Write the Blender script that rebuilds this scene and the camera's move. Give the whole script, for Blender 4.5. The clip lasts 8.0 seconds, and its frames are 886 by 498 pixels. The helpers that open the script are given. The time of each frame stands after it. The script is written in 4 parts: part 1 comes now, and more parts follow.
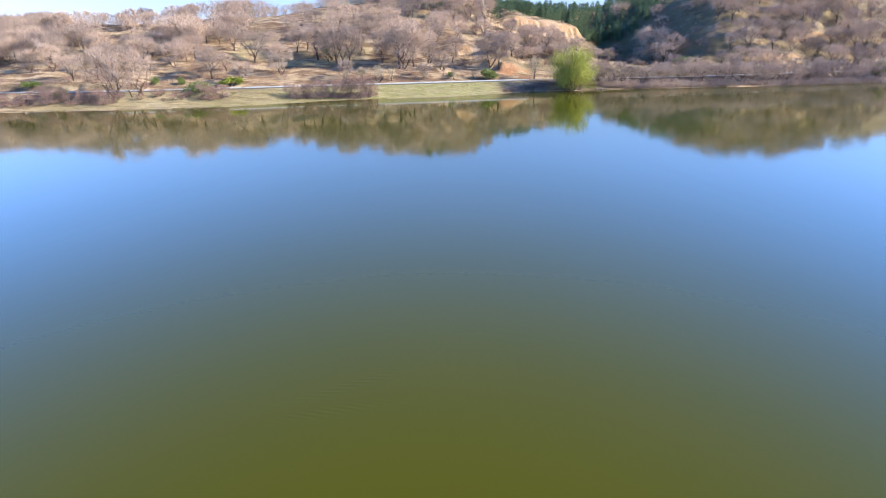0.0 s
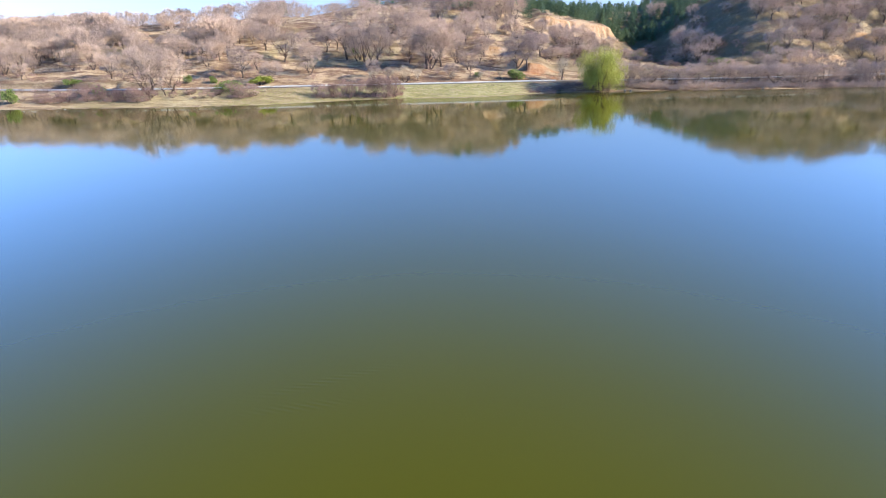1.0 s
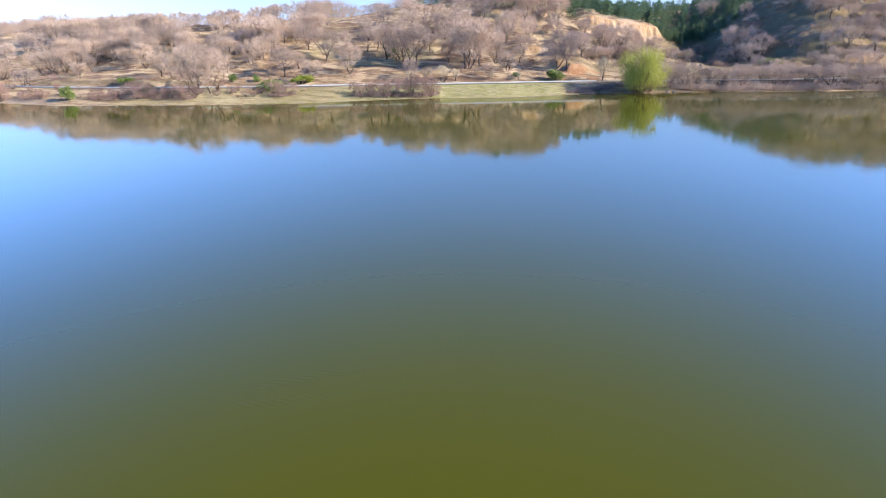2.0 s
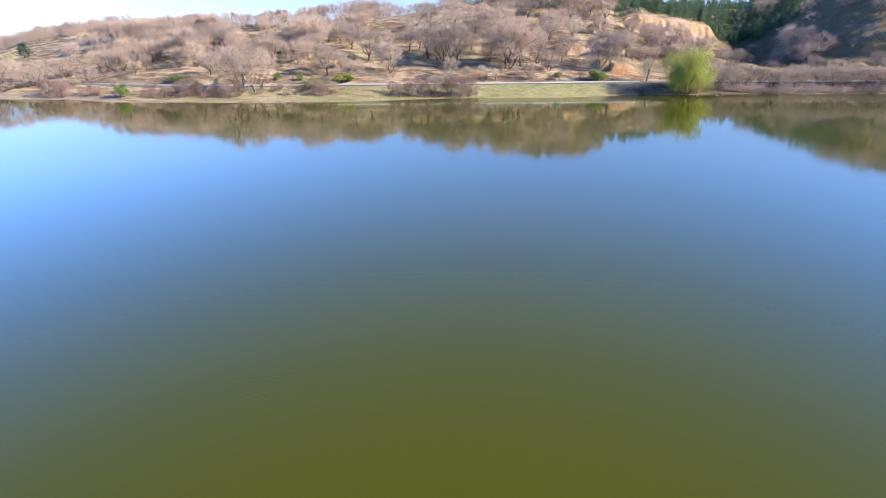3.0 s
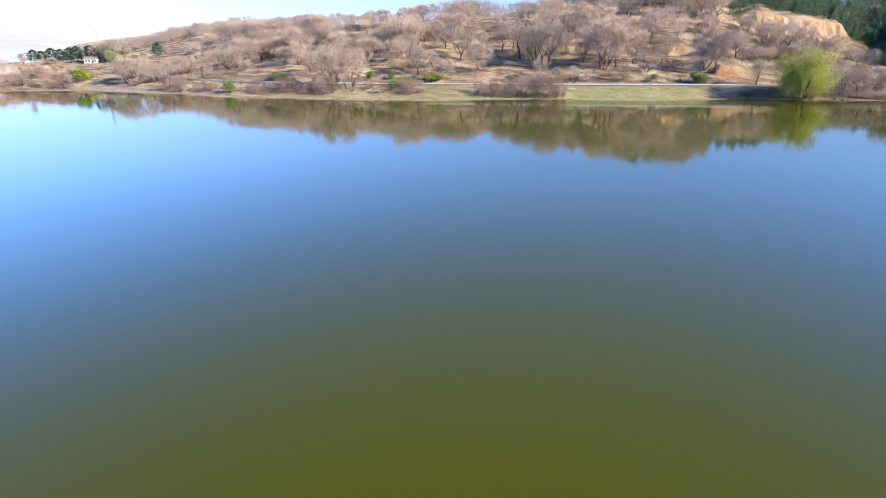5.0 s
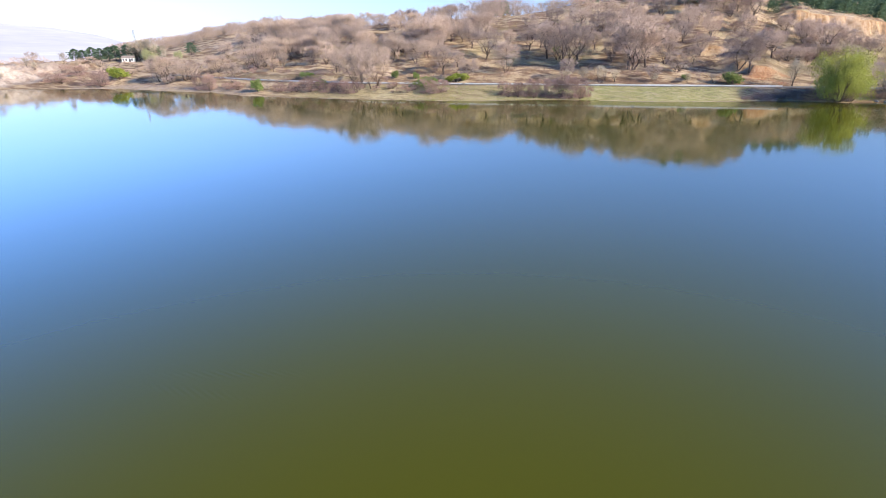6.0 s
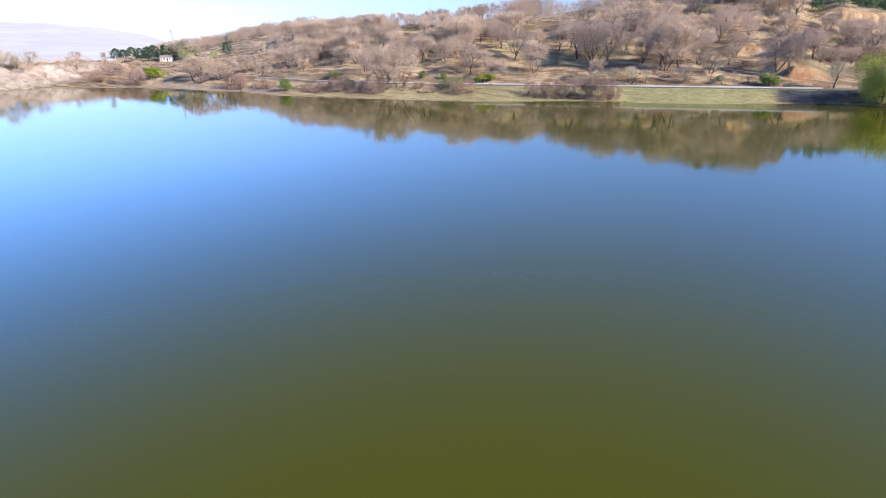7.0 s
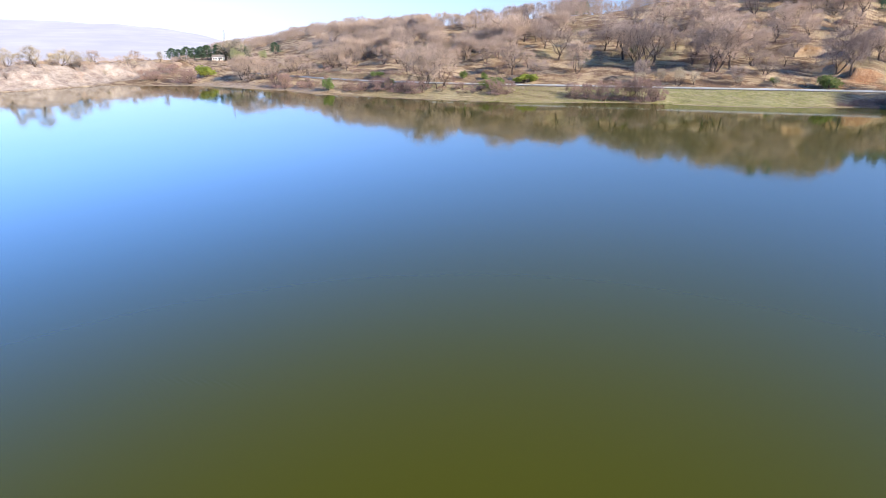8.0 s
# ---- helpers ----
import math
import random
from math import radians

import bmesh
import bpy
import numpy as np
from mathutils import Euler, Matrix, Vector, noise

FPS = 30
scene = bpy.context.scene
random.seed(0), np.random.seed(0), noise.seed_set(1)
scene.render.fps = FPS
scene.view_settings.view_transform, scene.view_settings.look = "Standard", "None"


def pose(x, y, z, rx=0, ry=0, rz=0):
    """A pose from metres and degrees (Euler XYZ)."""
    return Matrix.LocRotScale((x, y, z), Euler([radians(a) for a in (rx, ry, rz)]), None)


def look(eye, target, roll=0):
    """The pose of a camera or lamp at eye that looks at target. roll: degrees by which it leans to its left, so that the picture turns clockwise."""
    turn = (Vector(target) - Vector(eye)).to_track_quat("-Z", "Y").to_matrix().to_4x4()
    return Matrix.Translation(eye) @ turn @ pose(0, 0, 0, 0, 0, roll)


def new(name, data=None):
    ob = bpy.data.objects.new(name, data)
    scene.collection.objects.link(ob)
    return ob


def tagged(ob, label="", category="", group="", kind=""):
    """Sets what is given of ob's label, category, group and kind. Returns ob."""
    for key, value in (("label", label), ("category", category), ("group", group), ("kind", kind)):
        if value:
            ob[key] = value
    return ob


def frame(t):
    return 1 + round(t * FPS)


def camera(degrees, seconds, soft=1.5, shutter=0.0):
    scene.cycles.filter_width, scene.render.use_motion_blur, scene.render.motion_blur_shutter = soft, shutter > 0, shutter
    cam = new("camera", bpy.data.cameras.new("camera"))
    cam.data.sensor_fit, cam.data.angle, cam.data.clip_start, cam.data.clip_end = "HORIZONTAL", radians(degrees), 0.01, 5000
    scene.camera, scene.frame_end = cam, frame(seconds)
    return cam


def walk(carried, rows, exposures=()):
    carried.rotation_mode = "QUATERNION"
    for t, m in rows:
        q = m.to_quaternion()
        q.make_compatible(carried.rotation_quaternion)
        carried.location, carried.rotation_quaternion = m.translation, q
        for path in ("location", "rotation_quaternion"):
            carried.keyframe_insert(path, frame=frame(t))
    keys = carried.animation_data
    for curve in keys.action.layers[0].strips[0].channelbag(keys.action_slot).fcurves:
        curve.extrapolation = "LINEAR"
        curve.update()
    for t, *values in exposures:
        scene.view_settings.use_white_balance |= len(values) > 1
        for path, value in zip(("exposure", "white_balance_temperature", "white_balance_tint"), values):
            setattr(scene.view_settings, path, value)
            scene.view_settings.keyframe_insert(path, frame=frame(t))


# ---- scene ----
cam = camera(77.2, 8.0, soft=0.7)
EXPOSURE = 1.25
PATH = [
    (0, (5.083, 3.502, 19.849), (5.03, 5.372, 19.142), -0.7),
    (0.5, (6.847, 3.571, 19.872), (6.745, 5.439, 19.166), -0.7),
    (1, (8.656, 3.658, 19.897), (8.491, 5.522, 19.191), -0.6),
    (1.5, (10.529, 3.899, 19.935), (10.291, 5.755, 19.229), -0.6),
    (3, (16.224, 5.331, 20.102), (15.754, 7.142, 19.395), -0.6),
    (3.5, (18.11, 6.074, 20.112), (17.57, 7.865, 19.405), -0.6),
    (4, (19.857, 6.962, 20.124), (19.246, 8.731, 19.417), -0.6),
    (4.5, (21.499, 7.948, 20.148), (20.786, 9.679, 19.442), -0.6),
    (6, (25.363, 11.696, 20.227), (24.474, 13.343, 19.52), -0.6),
    (6.5, (26.484, 13.081, 20.237), (25.556, 14.706, 19.531), -0.6),
    (7, (27.495, 14.554, 20.255), (26.509, 16.144, 19.549), -0.6),
    (7.5, (28.446, 16.073, 20.262), (27.394, 17.62, 19.556), -0.6),
    (8, (29.385, 17.601, 20.262), (28.269, 19.104, 19.557), -0.6),
]
walk(cam, [(t, look(eye, target, roll)) for t, eye, target, roll in PATH], exposures=[(0.0, EXPOSURE), (2.0, EXPOSURE - 0.03), (4.0, EXPOSURE - 0.12), (8.0, EXPOSURE - 0.35)])

# ---- light ----
SUN_ELEVATION, SUN_HEADING = 27.0, 93.0   # degrees; heading clockwise from +y
world = bpy.data.worlds.new("sky")
scene.world = world
world.use_nodes = True
wn = world.node_tree
sky = wn.nodes.new("ShaderNodeTexSky")
sky.sky_type, sky.sun_disc = "NISHITA", False
sky.sun_elevation, sky.sun_rotation = radians(SUN_ELEVATION), radians(SUN_HEADING)
sky.altitude, sky.air_density, sky.dust_density, sky.ozone_density = 300, 1.0, 0.1, 2.0
rich = wn.nodes.new("ShaderNodeHueSaturation")
rich.inputs["Saturation"].default_value = 1.25
wn.links.new(sky.outputs[0], rich.inputs["Color"])
tint = wn.nodes.new("ShaderNodeMix")
tint.data_type, tint.blend_type = "RGBA", "MULTIPLY"
tint.inputs[0].default_value = 1.0
# clear spring sky: bright and milky low down, deep blue overhead
where = wn.nodes.new("ShaderNodeTexCoord")
split = wn.nodes.new("ShaderNodeSeparateXYZ")
deep = wn.nodes.new("ShaderNodeValToRGB")
SKY_AT = (0.0, 0.07, 0.15, 0.22, 0.42, 0.6, 0.78, 1.0)
SKY_TINT = ((0.069, 0.088, 0.21), (0.108, 0.118, 0.185), (0.180, 0.187, 0.275), (0.25, 0.287, 0.430), (0.110, 0.262, 0.385), (0.090, 0.146, 0.177), (0.020, 0.040, 0.046), (0.010, 0.017, 0.027))


def sky_tint(z):
    """The tint at height z of the sky, eased between the stops."""
    soft = min(0.02 + 0.3 * z, 0.09)
    return [sum(np.interp(z + soft * d, SKY_AT, [c[i] for c in SKY_TINT]) * w for d, w in ((-1, 1), (-0.5, 2), (0, 2), (0.5, 2), (1, 1))) / 8 for i in range(3)]


steps = deep.color_ramp.elements
while len(steps) < 30:
    steps.new(len(steps) / 31)
for i, e in enumerate(steps):
    e.position = i / 29
    e.color = (*sky_tint(i / 29), 1)
wn.links.new(where.outputs["Generated"], split.inputs[0])
wn.links.new(split.outputs["Z"], deep.inputs[0])
wn.links.new(deep.outputs[0], tint.inputs[7])
wn.links.new(rich.outputs[0], tint.inputs[6])
# paler towards and away from the sun, deepest across it
side = wn.nodes.new("ShaderNodeVectorMath")
side.operation = "DOT_PRODUCT"
side.inputs[1].default_value = (math.sin(radians(SUN_HEADING)), math.cos(radians(SUN_HEADING)), 0)
wn.links.new(where.outputs["Generated"], side.inputs[0])
square = wn.nodes.new("ShaderNodeMath")
square.operation = "MULTIPLY"
wn.links.new(side.outputs["Value"], square.inputs[0])
wn.links.new(side.outputs["Value"], square.inputs[1])
swell = wn.nodes.new("ShaderNodeMath")
swell.operation = "MULTIPLY_ADD"
swell.inputs[1].default_value, swell.inputs[2].default_value = 0.5, 0.86
wn.links.new(square.outputs[0], swell.inputs[0])
clear = wn.nodes.new("ShaderNodeVectorMath")
clear.operation = "SCALE"
wn.links.new(tint.outputs[2], clear.inputs[0])
wn.links.new(swell.outputs[0], clear.inputs["Scale"])
wn.links.new(clear.outputs[0], wn.nodes["Background"].inputs[0])
wn.nodes["Background"].inputs[1].default_value = 0.62
sun = new("sun", bpy.data.lights.new("sun", "SUN"))
sun.data.energy, sun.data.angle, sun.data.color = 5.0, radians(0.53), (1.0, 0.875, 0.665)
az, el = radians(SUN_HEADING), radians(SUN_ELEVATION)
to_sun = Vector((math.sin(az) * math.cos(el), math.cos(az) * math.cos(el), math.sin(el)))
sun.matrix_world = look(to_sun * 400, (0, 0, 0))


# ---- materials ----
class Mat:
    """A node material, written in short calls."""

    def __init__(self, name, rough=0.9, spec=0.2):
        self.m = bpy.data.materials.new(name)
        self.m.use_nodes = True
        self.t = self.m.node_tree
        self.b = self.t.nodes["Principled BSDF"]
        self.b.inputs["Roughness"].default_value = rough
        self.b.inputs["Specular IOR Level"].default_value = spec
        self.pos = self.t.nodes.new("ShaderNodeNewGeometry").outputs["Position"]

    def link(self, a, b):
        self.t.links.new(a, b)

    def noise(self, scale, detail=4, rough=0.55, stretch=None, vec=None):
        n = self.t.nodes.new("ShaderNodeTexNoise")
        n.inputs["Scale"].default_value, n.inputs["Detail"].default_value, n.inputs["Roughness"].default_value = scale, detail, rough
        v = vec or self.pos
        if stretch:
            mp = self.t.nodes.new("ShaderNodeMapping")
            mp.inputs["Scale"].default_value = stretch
            self.link(v, mp.inputs["Vector"])
            v = mp.outputs[0]
        self.link(v, n.inputs["Vector"])
        return n.outputs["Fac"]

    def ramp(self, fac, stops):
        r = self.t.nodes.new("ShaderNodeValToRGB")
        el = r.color_ramp.elements
        while len(el) < len(stops):
            el.new(0.5)
        for e, (p, c) in zip(el, stops):
            e.position = p
            e.color = (*c, 1) if len(c) == 3 else c
        self.link(fac, r.inputs[0])
        return r.outputs[0]

    def mix(self, fac, a, b, mode="MIX"):
        n = self.t.nodes.new("ShaderNodeMix")
        n.data_type, n.blend_type = "RGBA", mode
        for sock, v in ((n.inputs[0], fac), (n.inputs[6], a), (n.inputs[7], b)):
            if isinstance(v, (int, float)):
                sock.default_value = v
            elif isinstance(v, tuple):
                sock.default_value = (*v, 1)
            else:
                self.link(v, sock)
        return n.outputs[2]

    def math(self, op, a, b=0.0):
        n = self.t.nodes.new("ShaderNodeMath")
        n.operation = op
        for sock, v in zip(n.inputs, (a, b)):
            if isinstance(v, (int, float)):
                sock.default_value = v
            else:
                self.link(v, sock)
        return n.outputs[0]

    def attr(self, name):
        a = self.t.nodes.new("ShaderNodeAttribute")
        a.attribute_name = name
        return a.outputs["Fac"]

    def rand(self):
        return self.t.nodes.new("ShaderNodeObjectInfo").outputs["Random"]

    def island(self):
        return self.t.nodes.new("ShaderNodeNewGeometry").outputs["Random Per Island"]

    def bump(self, height, strength=0.3, dist=0.1):
        n = self.t.nodes.new("ShaderNodeBump")
        n.inputs["Strength"].default_value, n.inputs["Distance"].default_value = strength, dist
        self.link(height, n.inputs["Height"])
        self.link(n.outputs[0], self.b.inputs["Normal"])

    def colour(self, sock):
        if isinstance(sock, tuple):
            self.b.inputs["Base Color"].default_value = (*sock, 1)
        else:
            self.link(sock, self.b.inputs["Base Color"])
        return self.m


def wood_mat(name, dark, light, vary=0.35):
    """Bark and twigs: two tones by the piece, shifted a little from tree to tree."""
    k = Mat(name, 0.95, 0.1)
    c = k.mix(k.island(), dark, light)
    tint = k.ramp(k.rand(), [(0, (1 - vary, 1 - vary, 1 - vary * 0.9)), (0.5, (1, 0.98, 0.96)), (1, (1 + vary * 0.5, 1 + vary * 0.4, 1 + vary * 0.25))])
    return k.colour(k.mix(1.0, c, tint, "MULTIPLY"))


def leaf_mat(name, dark, light):
    k = Mat(name, 0.75, 0.2)
    c = k.mix(k.island(), dark, light)
    c = k.mix(k.math("MULTIPLY", k.noise(0.5, 3), 0.5), c, dark)
    k.colour(c)
    # thin leaves let some light through
    thin, both = k.t.nodes.new("ShaderNodeBsdfTranslucent"), k.t.nodes.new("ShaderNodeMixShader")
    both.inputs[0].default_value = 0.4
    k.link(c, thin.inputs["Color"])
    k.link(k.b.outputs[0], both.inputs[1])
    k.link(thin.outputs[0], both.inputs[2])
    k.link(both.outputs[0], k.t.nodes["Material Output"].inputs["Surface"])
    return k.m


M_BARK = wood_mat("bark", (0.075, 0.055, 0.045), (0.15, 0.115, 0.095))
M_TWIG = wood_mat("twigs", (0.42, 0.325, 0.265), (0.54, 0.42, 0.35))
M_TWIG_DARK = wood_mat("thicket_twigs", (0.24, 0.155, 0.135), (0.40, 0.28, 0.24))
M_TWIG_PALE = wood_mat("pale_twigs", (0.40, 0.34, 0.26), (0.54, 0.47, 0.36))
M_WILLOW = leaf_mat("willow_leaves", (0.35, 0.37, 0.08), (0.49, 0.49, 0.125))
M_LIME = leaf_mat("lime_leaves", (0.22, 0.27, 0.045), (0.46, 0.50, 0.12))
M_GREEN = leaf_mat("spring_leaves", (0.14, 0.19, 0.055), (0.30, 0.36, 0.13))
M_POPLAR = leaf_mat("poplar_leaves", (0.33, 0.35, 0.17), (0.50, 0.50, 0.30))
M_PINE = leaf_mat("pine_needles", (0.085, 0.14, 0.09), (0.21, 0.29, 0.165))


def ground_mat():
    k = Mat("dry_ground", 0.95, 0.1)
    big, mid, fine = k.noise(0.045, 6, 0.62), k.noise(0.13, 8, 0.74, (0.7, 2.0, 1)), k.noise(1.6, 6, 0.75)
    c = k.ramp(big, [(0.30, (0.25, 0.18, 0.125)), (0.46, (0.42, 0.32, 0.215)), (0.70, (0.57, 0.455, 0.325))])
    c = k.mix(k.ramp(mid, [(0.45, (0, 0, 0)), (0.55, (1, 1, 1))]), c, (0.19, 0.125, 0.088))
    green = k.mix(k.ramp(mid, [(0.38, (0, 0, 0)), (0.62, (1, 1, 1))]), (0.25, 0.265, 0.10), (0.45, 0.41, 0.23))
    green = k.mix(k.ramp(k.noise(0.45, 6, 0.7), [(0.44, (0, 0, 0)), (0.60, (0.75, 0.75, 0.75))]), green, (0.17, 0.175, 0.075))
    green = k.mix(k.ramp(k.noise(0.35, 6, 0.75, (0.5, 1.6, 1)), [(0.50, (0, 0, 0)), (0.62, (0.85, 0.85, 0.85))]), green, (0.50, 0.43, 0.29))
    c = k.mix(k.math("MULTIPLY", k.attr("green"), k.ramp(mid, [(0.2, (1, 1, 1)), (0.8, (0.6, 0.6, 0.6))])), c, green)
    # dull heath tone, darkened further to paint in the valley's shade
    c = k.mix(k.attr("dull_shade"), c, k.mix(mid, (0.075, 0.063, 0.042), (0.26, 0.215, 0.13)))
    # dark upright streaks paint the shade of clefts into the soil colour
    soil = k.mix(k.ramp(k.noise(0.7, 7, 0.75, (1, 1, 0.15)), [(0.40, (0, 0, 0)), (0.58, (1, 1, 1))]), (0.25, 0.14, 0.075), (0.53, 0.38, 0.25))
    soil = k.mix(k.ramp(k.noise(1.0, 4, 0.6, (0.06, 0.06, 1.3)), [(0.42, (0, 0, 0)), (0.62, (0.7, 0.7, 0.7))]), soil, (0.44, 0.27, 0.14))
    c = k.mix(k.attr("soil"), c, soil)
    c = k.mix(k.attr("red"), c, k.mix(fine, (0.36, 0.13, 0.05), (0.62, 0.29, 0.14)))
    pale = k.mix(k.ramp(k.noise(0.28, 7, 0.75), [(0.36, (0, 0, 0)), (0.6, (1, 1, 1))]), (0.23, 0.175, 0.155), (0.45, 0.38, 0.335))
    c = k.mix(k.attr("pale"), c, pale)
    c = k.mix(0.8, c, k.ramp(fine, [(0.3, (0.60, 0.58, 0.56)), (0.7, (1.28, 1.28, 1.28))]), "MULTIPLY")
    k.bump(fine, 0.6, 0.35)
    return k.colour(c)


def water_mat():
    k = Mat("lake_water", 0.05, 0.5)
    k.b.inputs["IOR"].default_value = 1.40
    c_water = k.mix(k.noise(0.02, 3), (0.056, 0.060, 0.004), (0.068, 0.069, 0.006))
    h = k.math("ADD", k.math("MULTIPLY", k.noise(0.9, 3, 0.6), 0.7), k.math("MULTIPLY", k.noise(0.09, 3, 0.5), 2.0))
    sep = k.t.nodes.new("ShaderNodeSeparateXYZ")
    k.link(k.pos, sep.inputs[0])
    # faint trains of ripples: middle, heading, half length, half width, height
    for x0, y0, turn, long, wide, high in ((-3.6, 57.0, -12, 3.2, 0.6, 0.22), (-1.0, 32.6, 28, 4.5, 0.4, 0.12), (-2.0, 29.8, 16, 3.0, 0.4, 0.12), (-14, 181, 4, 10, 3.0, 0.10), (112, 172, -4, 16, 2.0, 0.2)):
        c, n = math.cos(radians(turn)), math.sin(radians(turn))
        dx, dy = k.math("SUBTRACT", sep.outputs[0], x0), k.math("SUBTRACT", sep.outputs[1], y0)
        u = k.math("ADD", k.math("MULTIPLY", dx, c), k.math("MULTIPLY", dy, n))
        v = k.math("SUBTRACT", k.math("MULTIPLY", dy, c), k.math("MULTIPLY", dx, n))
        far = k.math("ADD", k.math("POWER", k.math("ABSOLUTE", k.math("DIVIDE", u, long)), 2.0), k.math("POWER", k.math("ABSOLUTE", k.math("DIVIDE", v, wide)), 2.0))
        fade = k.math("POWER", 2.718, k.math("MULTIPLY", far, -1.0))
        swing = k.math("SINE", k.math("MULTIPLY", k.math("ADD", v, k.math("MULTIPLY", u, 0.55)), 6.0 / wide if wide < 1 else 3.0))
        h = k.math("ADD", h, k.math("MULTIPLY", k.math("MULTIPLY", fade, swing), high * 4))
    k.bump(h, 0.05, 0.12)
    return k.colour(c_water)


M_GROUND, M_WATER = ground_mat(), water_mat()


def plain_mat(name, a, b, scale=2.0, rough=0.8, metal=0.0, spec=0.3):
    k = Mat(name, rough, spec)
    k.b.inputs["Metallic"].default_value = metal
    n = k.noise(scale, 5, 0.65)
    k.bump(n, 0.3, 0.03)
    return k.colour(k.mix(n, a, b))


M_ASPHALT = plain_mat("road_asphalt", (0.10, 0.095, 0.09), (0.18, 0.17, 0.16), 0.8)
M_RAIL = plain_mat("galvanised_rail", (0.52, 0.52, 0.52), (0.70, 0.70, 0.69), 0.6, 0.4, 0.0, 0.5)
M_POST = plain_mat("rail_post", (0.30, 0.29, 0.28), (0.45, 0.44, 0.42), 3.0, 0.6, 0.3)
M_STONE = plain_mat("pale_stone", (0.24, 0.23, 0.22), (0.46, 0.45, 0.43), 3.0)


# ---- ground ----
def smooth(a, b, v):
    u = np.clip((v - a) / (b - a), 0, 1)
    return u * u * (3 - 2 * u)


LATTICE = np.random.RandomState(5).rand(256, 256)


def value_noise(x, y):
    i, j = np.floor(x).astype(int), np.floor(y).astype(int)
    u, v = x - i, y - j
    u, v = u * u * (3 - 2 * u), v * v * (3 - 2 * v)
    g = lambda a, b: LATTICE[a % 256, b % 256]
    return (g(i, j) * (1 - u) + g(i + 1, j) * u) * (1 - v) + (g(i, j + 1) * (1 - u) + g(i + 1, j + 1) * u) * v - 0.5


def fbm(x, y, size, octaves=4):
    out, amp = 0, 1.0
    for k in range(octaves):
        out = out + amp * value_noise(x / size + 17.3 * k, y / size - 9.1 * k)
        size, amp = size / 2.1, amp * 0.5
    return out


SHORE_X = [-420, -320, -296, -282, -255, -239, -207, -183, -157, -134, -103, -87, -70, -54, -37, -17, 3, 20, 36, 62, 107, 132, 154, 191, 260, 420]
SHORE_Y = [100, 128, 142, 156, 170, 178, 178, 181, 175, 177, 179, 184, 187, 195, 205, 210, 214, 222.5, 231, 237, 243, 246, 252, 260, 280, 330]
ROAD_X = [-420, -330, -250, -190, -137, -100, -61, -15, 26, 75, 110, 160, 215, 420]
ROAD_Y = [230, 222, 211, 208, 207.5, 213.5, 224.5, 235, 246.5, 254, 258, 275, 288, 345]
HILL_X = [-420, -330, -250, -170, -110, -50, 5, 40, 75, 105, 120, 135, 150, 180, 215, 420]
HILL_T = [0, 20, 45, 75, 110, 170, 260]
HILL_Z = [
    (8, 8, 8, 9, 14, 20, 20),
    (8, 10, 11, 18, 27.5, 32, 32),
    (4.5, 7.5, 13, 23.5, 26.5, 27.5, 27.5),
    (3.3, 7.5, 14, 23, 29, 30.5, 30.5),
    (3.3, 8, 14.5, 22.5, 30.5, 35.5, 37),
    (3.3, 9.5, 16.5, 26, 37, 44, 48),
    (3.3, 10, 17, 25, 37, 53, 54),
    (3.3, 6.5, 12.5, 18.5, 24.5, 35, 41),
    (3.3, 4.5, 9.5, 12.5, 18, 26, 42),
    (3.3, 4.8, 6.5, 8, 11.5, 20, 41),
    (3.3, 6, 9, 13, 18, 25, 41),
    (3.3, 9.5, 20, 27, 32, 36, 40),
    (3.3, 10.5, 27, 38, 41, 43, 46),
    (3.3, 10, 24, 43, 50, 54, 56),
    (3.3, 10, 23, 42, 52, 57, 57),
    (3.3, 10, 22, 38, 52, 58, 58),
]


def curve(x, xs, ys, soft):
    return sum(np.interp(x + d * soft, xs, ys) for d in (-1, -0.5, 0, 0.5, 1)) / 5


def shore(x):
    return curve(x, SHORE_X, SHORE_Y, 7.0) + 2.2 * value_noise(x / 17, x * 0) + 1.2 * value_noise(x / 5.3, x * 0 + 4)


def road_z(x):
    return curve(x, HILL_X, [row[0] for row in HILL_Z], 16.0)


def road(x):
    return curve(x, ROAD_X, ROAD_Y, 16.0)


def hill(x, t):
    """Height of the slope t metres behind the road."""
    table = np.array(HILL_Z)
    out = 0
    for dx in (-6, -2, 2, 6):
        for dt in (-6, 0, 6):
            tt = np.clip(t + dt * np.clip(t / 20, 0, 1), 0, 259.9)
            fx = np.interp(x + dx, HILL_X, range(len(HILL_X)))
            ft = np.interp(tt, HILL_T, range(len(HILL_T)))
            i, j = np.minimum(fx.astype(int), len(HILL_X) - 2), np.minimum(ft.astype(int), len(HILL_T) - 2)
            u, v = fx - i, ft - j
            out = out + (table[i, j] * (1 - u) + table[i + 1, j] * u) * (1 - v) + (table[i, j + 1] * (1 - u) + table[i + 1, j + 1] * u) * v
    return out / 12


